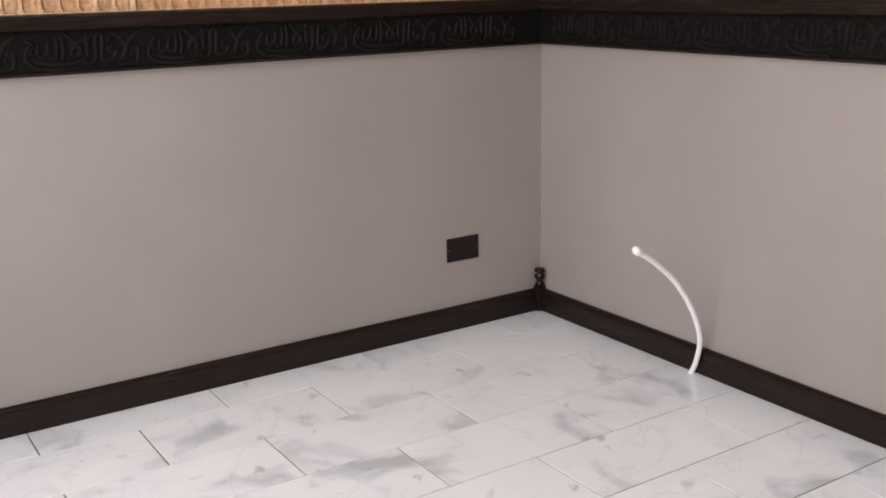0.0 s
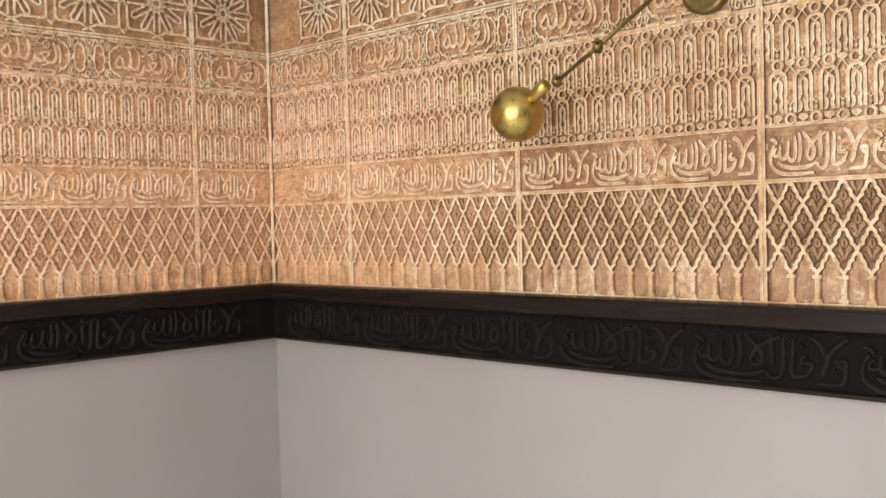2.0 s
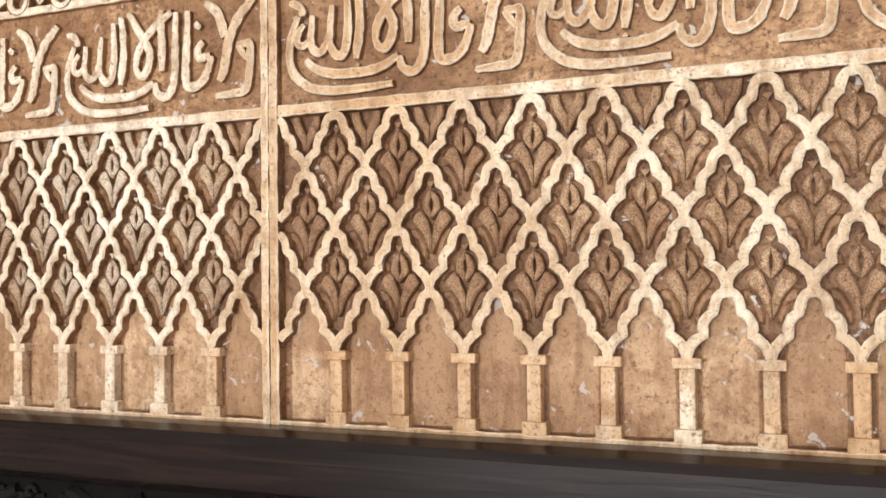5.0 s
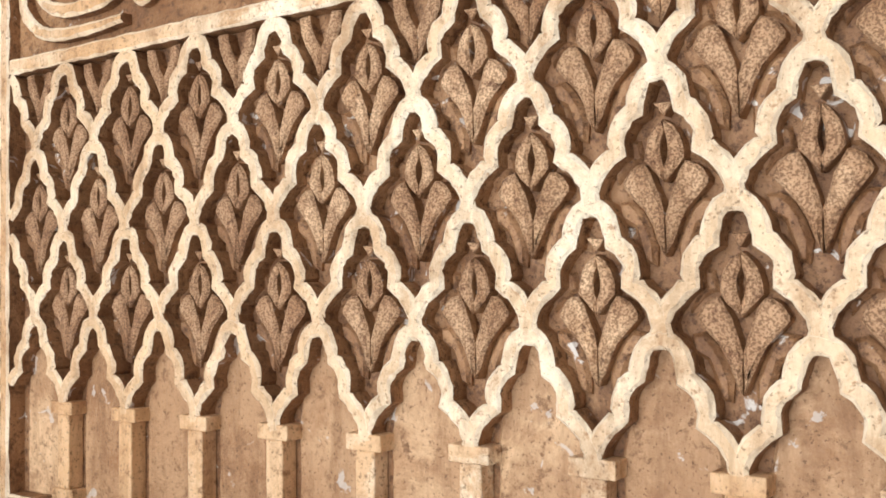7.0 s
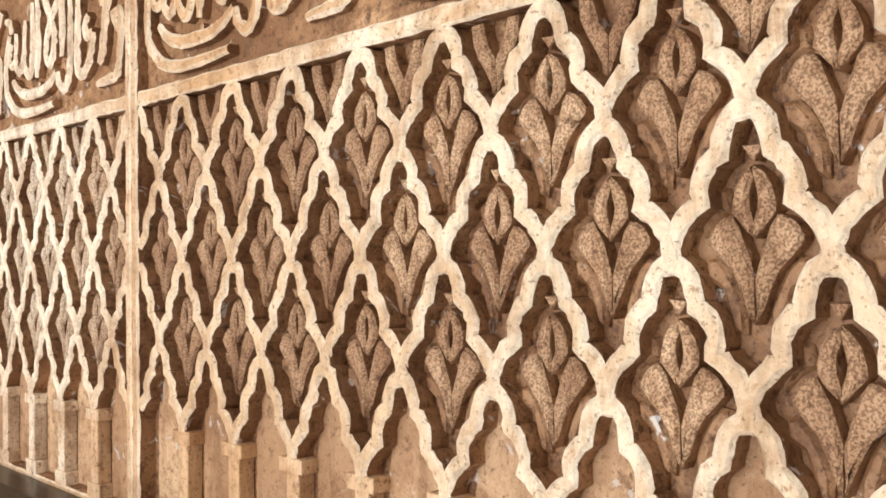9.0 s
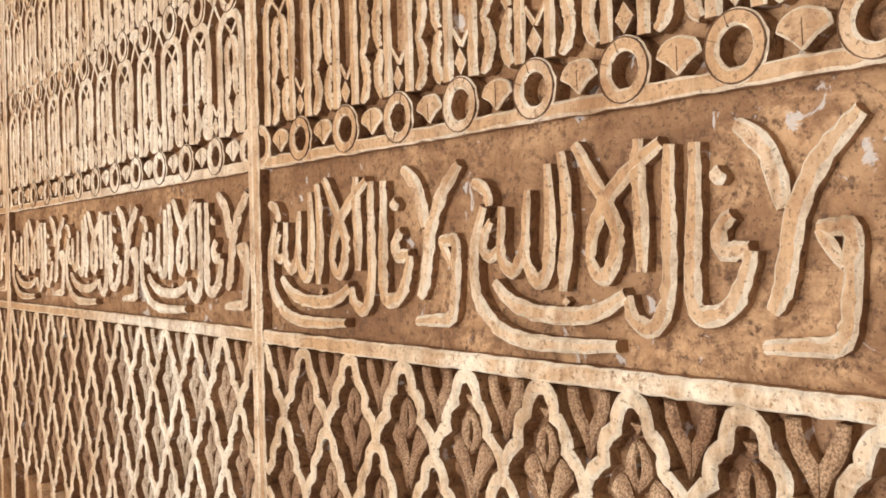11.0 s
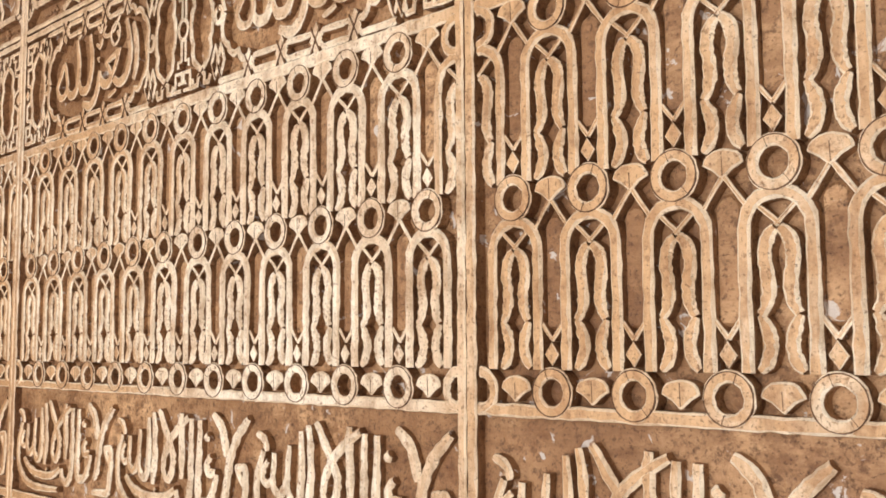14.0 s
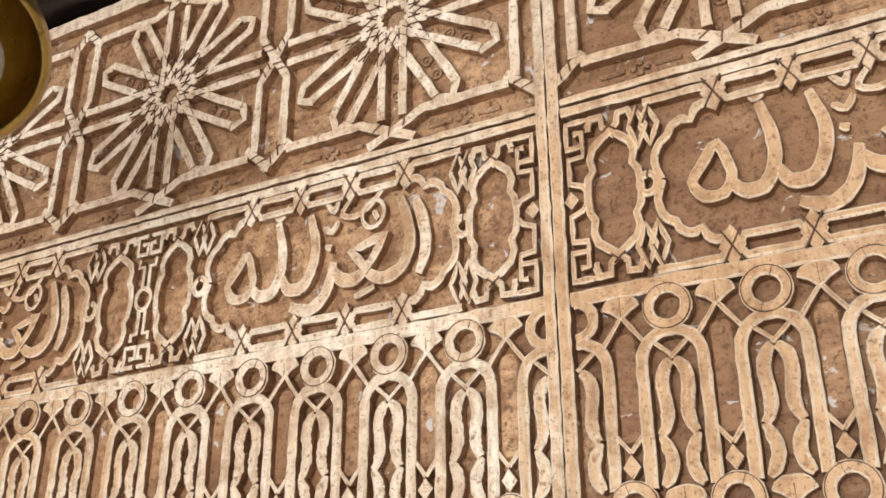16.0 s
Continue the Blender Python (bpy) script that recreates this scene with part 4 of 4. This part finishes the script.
def rail(name, length, m, wood, z0, label, carved):
    root = thing(name, label, "wall rail", "structure", m=m)
    bm = bmesh.new()
    n = 1
    prof = [(0.02, 0.0075), (-0.024, 0.0075), (-0.026, 0.0105), (-0.026, 0.0155), (-0.020, 0.0185), (-0.018, 0.020), (-0.018, 0.118), (-0.024, 0.121),
            (-0.030, 0.124), (-0.036, 0.128), (-0.036, 0.160), (-0.033, 0.166), (-0.020, 0.169), (0.02, 0.169)]
    a = [bm.verts.new((0, y, z + z0)) for y, z in prof]
    b = [bm.verts.new((length, y, z + z0)) for y, z in prof]
    for i in range(len(prof)):
        j = (i + 1) % len(prof)
        bm.faces.new((a[i], a[j], b[j], b[i])).material_index = 1 if i in (5,) else 0
    bm.faces.new(a), bm.faces.new(b)
    part("moulded_board", bm, [wood, M_FRIEZE], root)
    if carved:
        u = 0.0 + carved
        while u + 0.330 < length:
            first_stroke = child("carved_phrase", RAIL_PHRASE[0], root, u, 0, z0 + 0.012)
            for me in RAIL_PHRASE[1:]:
                child("stroke", me, first_stroke)
            child("carved_scroll", RAIL_SCROLL, root, u, 0, z0 + 0.004)
            u += 0.330
    return root


rail("dado_rail", XR - XL, pose(XL, 0, 0), M_WOOD_X, 0.993, "dark stained carved wooden dado rail with raised lettering", 0.073)
rail("dado_rail", -YS, pose(XL, YS, 0, 0, 0, 90), M_WOOD_Y, 0.993, "dark stained carved wooden dado rail with raised lettering", 0.10)
rail("picture_rail", XR - XL, pose(XL, 0, 0), M_WOOD_X, Z_T + 0.014, "dark stained wooden rail above the carved panels", 0.0)
rail("picture_rail", -YS, pose(XL, YS, 0, 0, 0, 90), M_WOOD_Y, Z_T + 0.014, "dark stained wooden rail above the carved panels", 0.0)


def skirting(length, m, wood):
    root = thing("baseboard", "dark stained wooden skirting board on the marble floor", "skirting", "structure", m=m)
    bm = bmesh.new()
    prof = [(0.004, 0), (-0.018, 0), (-0.018, 0.067), (-0.016, 0.076), (-0.010, 0.081), (-0.004, 0.084), (0.004, 0.084)]
    a = [bm.verts.new((0, y, z)) for y, z in prof]
    b = [bm.verts.new((length, y, z)) for y, z in prof]
    for i in range(len(prof)):
        j = (i + 1) % len(prof)
        bm.faces.new((a[i], a[j], b[j], b[i]))
    bm.faces.new(a), bm.faces.new(b)
    part("board", bm, [wood], root)


skirting(XR - XL, pose(XL, 0, 0.001), M_WOOD_X)
skirting(-YS, pose(XL, YS, 0.001, 0, 0, 90), M_WOOD_Y)

# turned post in the corner of the skirting
post = thing("corner_post", "small turned dark wooden post in the skirting corner", "post", m=pose(XL + 0.018, -0.018, 0.001))
bm = bmesh.new()
box(bm, -0.017, 0.017, -0.017, 0.017, 0, 0.098, 0, 0.002)
part("block", bm, [M_WOOD_X], post)
bm = bmesh.new()
lathe(bm, [(0.013, 0.098), (0.017, 0.102), (0.017, 0.108), (0.010, 0.114), (0.012, 0.120), (0.019, 0.130), (0.020, 0.138), (0.012, 0.146), (0.012, 0.150),
           (0.020, 0.154), (0.020, 0.162), (0.014, 0.166)], Matrix.Identity(4), 20)
part("finial", bm, [M_WOOD_X], post)

# blank socket plate
sock = thing("socket_plate", "dark bronze double blank socket plate on the beige wall", "socket", m=pose(XL - 0.004, -0.356, 0.295, 0, 0, 90))
bm = bmesh.new()
box(bm, -0.068, 0.068, -0.007, 0, -0.043, 0.043, 0, 0.002)
part("plate", bm, [M_PLATE], sock)
for s in (-1, 1):
    bm = bmesh.new()
    lathe(bm, [(0.0035, 0.0), (0.0035, 0.0012), (0.0022, 0.0018)], axis((0.060 * s, -0.0068, 0), (0, -1, 0)), 12)
    part("screw", bm, [M_BRASS_DARK], sock)

# white conduit that rises from the floor
hose = thing("cable_conduit", "bent white plastic cable conduit rising from the floor", "conduit")
bm = bmesh.new()
HP = [(-1.352, -0.030, -0.01), (-1.325, -0.032, 0.045), (-1.297, -0.050, 0.134), (-1.287, -0.10, 0.238), (-1.281, -0.18, 0.341), (-1.268, -0.28, 0.422), (-1.256, -0.367, 0.476)]
tube(bm, smooth(HP, 6), 0.0086, 14)
part("pipe", bm, [M_CONDUIT], hose)
bm = bmesh.new()
lathe(bm, [(0.006, -0.012), (0.0115, -0.010), (0.0125, 0.004), (0.010, 0.014), (0.003, 0.018)], axis(HP[-1], Vector(HP[-1]) - Vector(HP[-2])), 14)
part("end_cap", bm, [M_CONDUIT], hose)


# ---- wall lamps ----
def wall_lamp(rose, j0, k2, k1, centre, face, label, drop=0.0):
    root = thing("wall_lamp", label, "wall lamp", group="brass wall lamps", m=Matrix.Translation(rose))
    o = Vector(rose)
    j0, k2, k1, centre = (Vector(p) - o for p in (j0, k2, k1, centre))
    bm = bmesh.new()
    lathe(bm, [(0.048, 0.0), (0.051, 0.004), (0.051, 0.016), (0.047, 0.021), (0.040, 0.019), (0.012, 0.018), (0.010, 0.026)], axis((0, 0, 0), (0, -1, 0)), 40)
    part("wall_rose", bm, [M_BRASS_DARK], root)
    for a, b in (((0, -0.02, 0), j0), (j0, k2), (k2, k1)):
        bm = bmesh.new()
        tube(bm, [Vector(a), (Vector(a) + Vector(b)) / 2, Vector(b)], 0.0042, 12)
        part("arm", bm, [M_BRASS_DARK], root)
    for p in (j0, k2, k1):
        k = part("knuckle", bmesh.new(), [], root)
        bm = bmesh.new()
        lathe(bm, [(0.004, -0.010), (0.009, -0.009), (0.009, 0.009), (0.004, 0.010)], axis(p, (0.4, -0.7, 0.5)), 14)
        lathe(bm, [(0.0025, 0.009), (0.0022, 0.015), (0.0045, 0.016), (0.0045, 0.019)], axis(p, (0.4, -0.7, 0.5)), 10)
        k.data = finish(bm, "knuckle", [M_BRASS_DARK])
    d = Vector(face).normalized()
    back = centre - d * 0.060
    bm = bmesh.new()
    lathe(bm, [(0.008, -0.050), (0.0135, -0.046), (0.0135, 0.0), (0.011, 0.008)], axis(back, d), 20)
    part("lamp_holder", bm, [M_BRASS], root)
    bm = bmesh.new()
    r, out, inn = 0.058, [], []
    for i in range(17):
        a = math.pi * (0.03 + 0.66 * i / 16)
        out.append((r * math.sin(a), -r * math.cos(a)))
        inn.append(((r - 0.002) * math.sin(a), -(r - 0.002) * math.cos(a)))
    lathe(bm, out + inn[::-1], axis(centre, d), 48)
    part("shade", bm, [M_BRASS], root, "polished brass globe shade")
    bm = bmesh.new()
    rb = 0.024
    lathe(bm, [(0.012, -0.050), (0.013, -0.028)] + [(rb * math.sin(math.pi * (0.2 + 0.79 * i / 10)), -rb * math.cos(math.pi * (0.2 + 0.79 * i / 10)) + 0.0) for i in range(11)], axis(centre + d * drop, d), 24)
    part("bulb", bm, [M_BULB], root, "unlit white bulb")
    return root


wall_lamp((-0.705, 0.0, 1.770), (-0.705, -0.075, 1.800), (-0.759, -0.291, 1.635), (-0.964, -0.149, 1.608), (-1.067, -0.153, 1.551),
          (-0.103, 0.02, -0.057), "aged brass swing-arm wall lamp with a globe shade")
wall_lamp((-0.42, -0.012, 2.28), (-0.42, -0.09, 2.32), (-0.44, -0.24, 2.12), (-0.370, -0.155, 1.914), (-0.285, -0.187, 1.853),
          (0.779, -0.292, -0.554), "aged brass wall lamp with an open globe shade and white bulb", 0.048)

# ---- window behind the camera ----
win = thing("window_1", "white painted wide window in the beige wall", "window", "structure")
bm = bmesh.new()
for b in ((WX0, WX1, WZ0, WZ0 + 0.06), (WX0, WX1, WZ1 - 0.06, WZ1), (WX0, WX0 + 0.06, WZ0 + 0.06, WZ1 - 0.06), (WX1 - 0.06, WX1, WZ0 + 0.06, WZ1 - 0.06)):
    box(bm, b[0], b[1], YS - 0.14, YS - 0.08, b[2], b[3])
part("window_frame", bm, [M_FRAME], win)

# ---- ground outside and the tiled floor ----
bm = bmesh.new()
box(bm, -60, 60, -60, 60, -0.6, -0.5)
tagged(new("ground", finish(bm, "ground", [M_GROUT])), "plain grey ground outside the window", "ground", kind="structure")

floor = thing("floor", "white marble floor laid in staggered tiles", "floor", "structure")
bm = bmesh.new()
box(bm, XL - 0.1, XR + 0.1, YS - 0.1, 0.1, -0.05, -0.0035)
part("grout_bed", bm, [M_GROUT], floor)
TW, TL = 0.266, 0.544


def tile_mesh(w, l):
    bm = bmesh.new()
    box(bm, 0.0024, w - 0.0024, 0.0024, l - 0.0024, -0.02, 0.0, 0, 0.0007)
    return finish(bm, "tile", [M_MARBLE])


TILE = tile_mesh(TW, TL)
row, x = 0, -1.968 - TW
while x < XR:
    y = -0.795 + (0.272 if row % 2 else 0) + 2 * TL
    while y > YS - TL:
        y0, y1, x1 = max(y, YS - 0.06), min(y + TL, 0.06), min(x + TW, XR + 0.06)
        if y1 - y0 > 0.02 and x1 - x > 0.02:
            whole = y1 - y0 > TL - 0.001 and x1 - x > TW - 0.001
            child("tile", TILE if whole else tile_mesh(x1 - x, y1 - y0), floor, x, y0, random.uniform(-0.0004, 0.0002))
        y -= TL
    x += TW
    row += 1
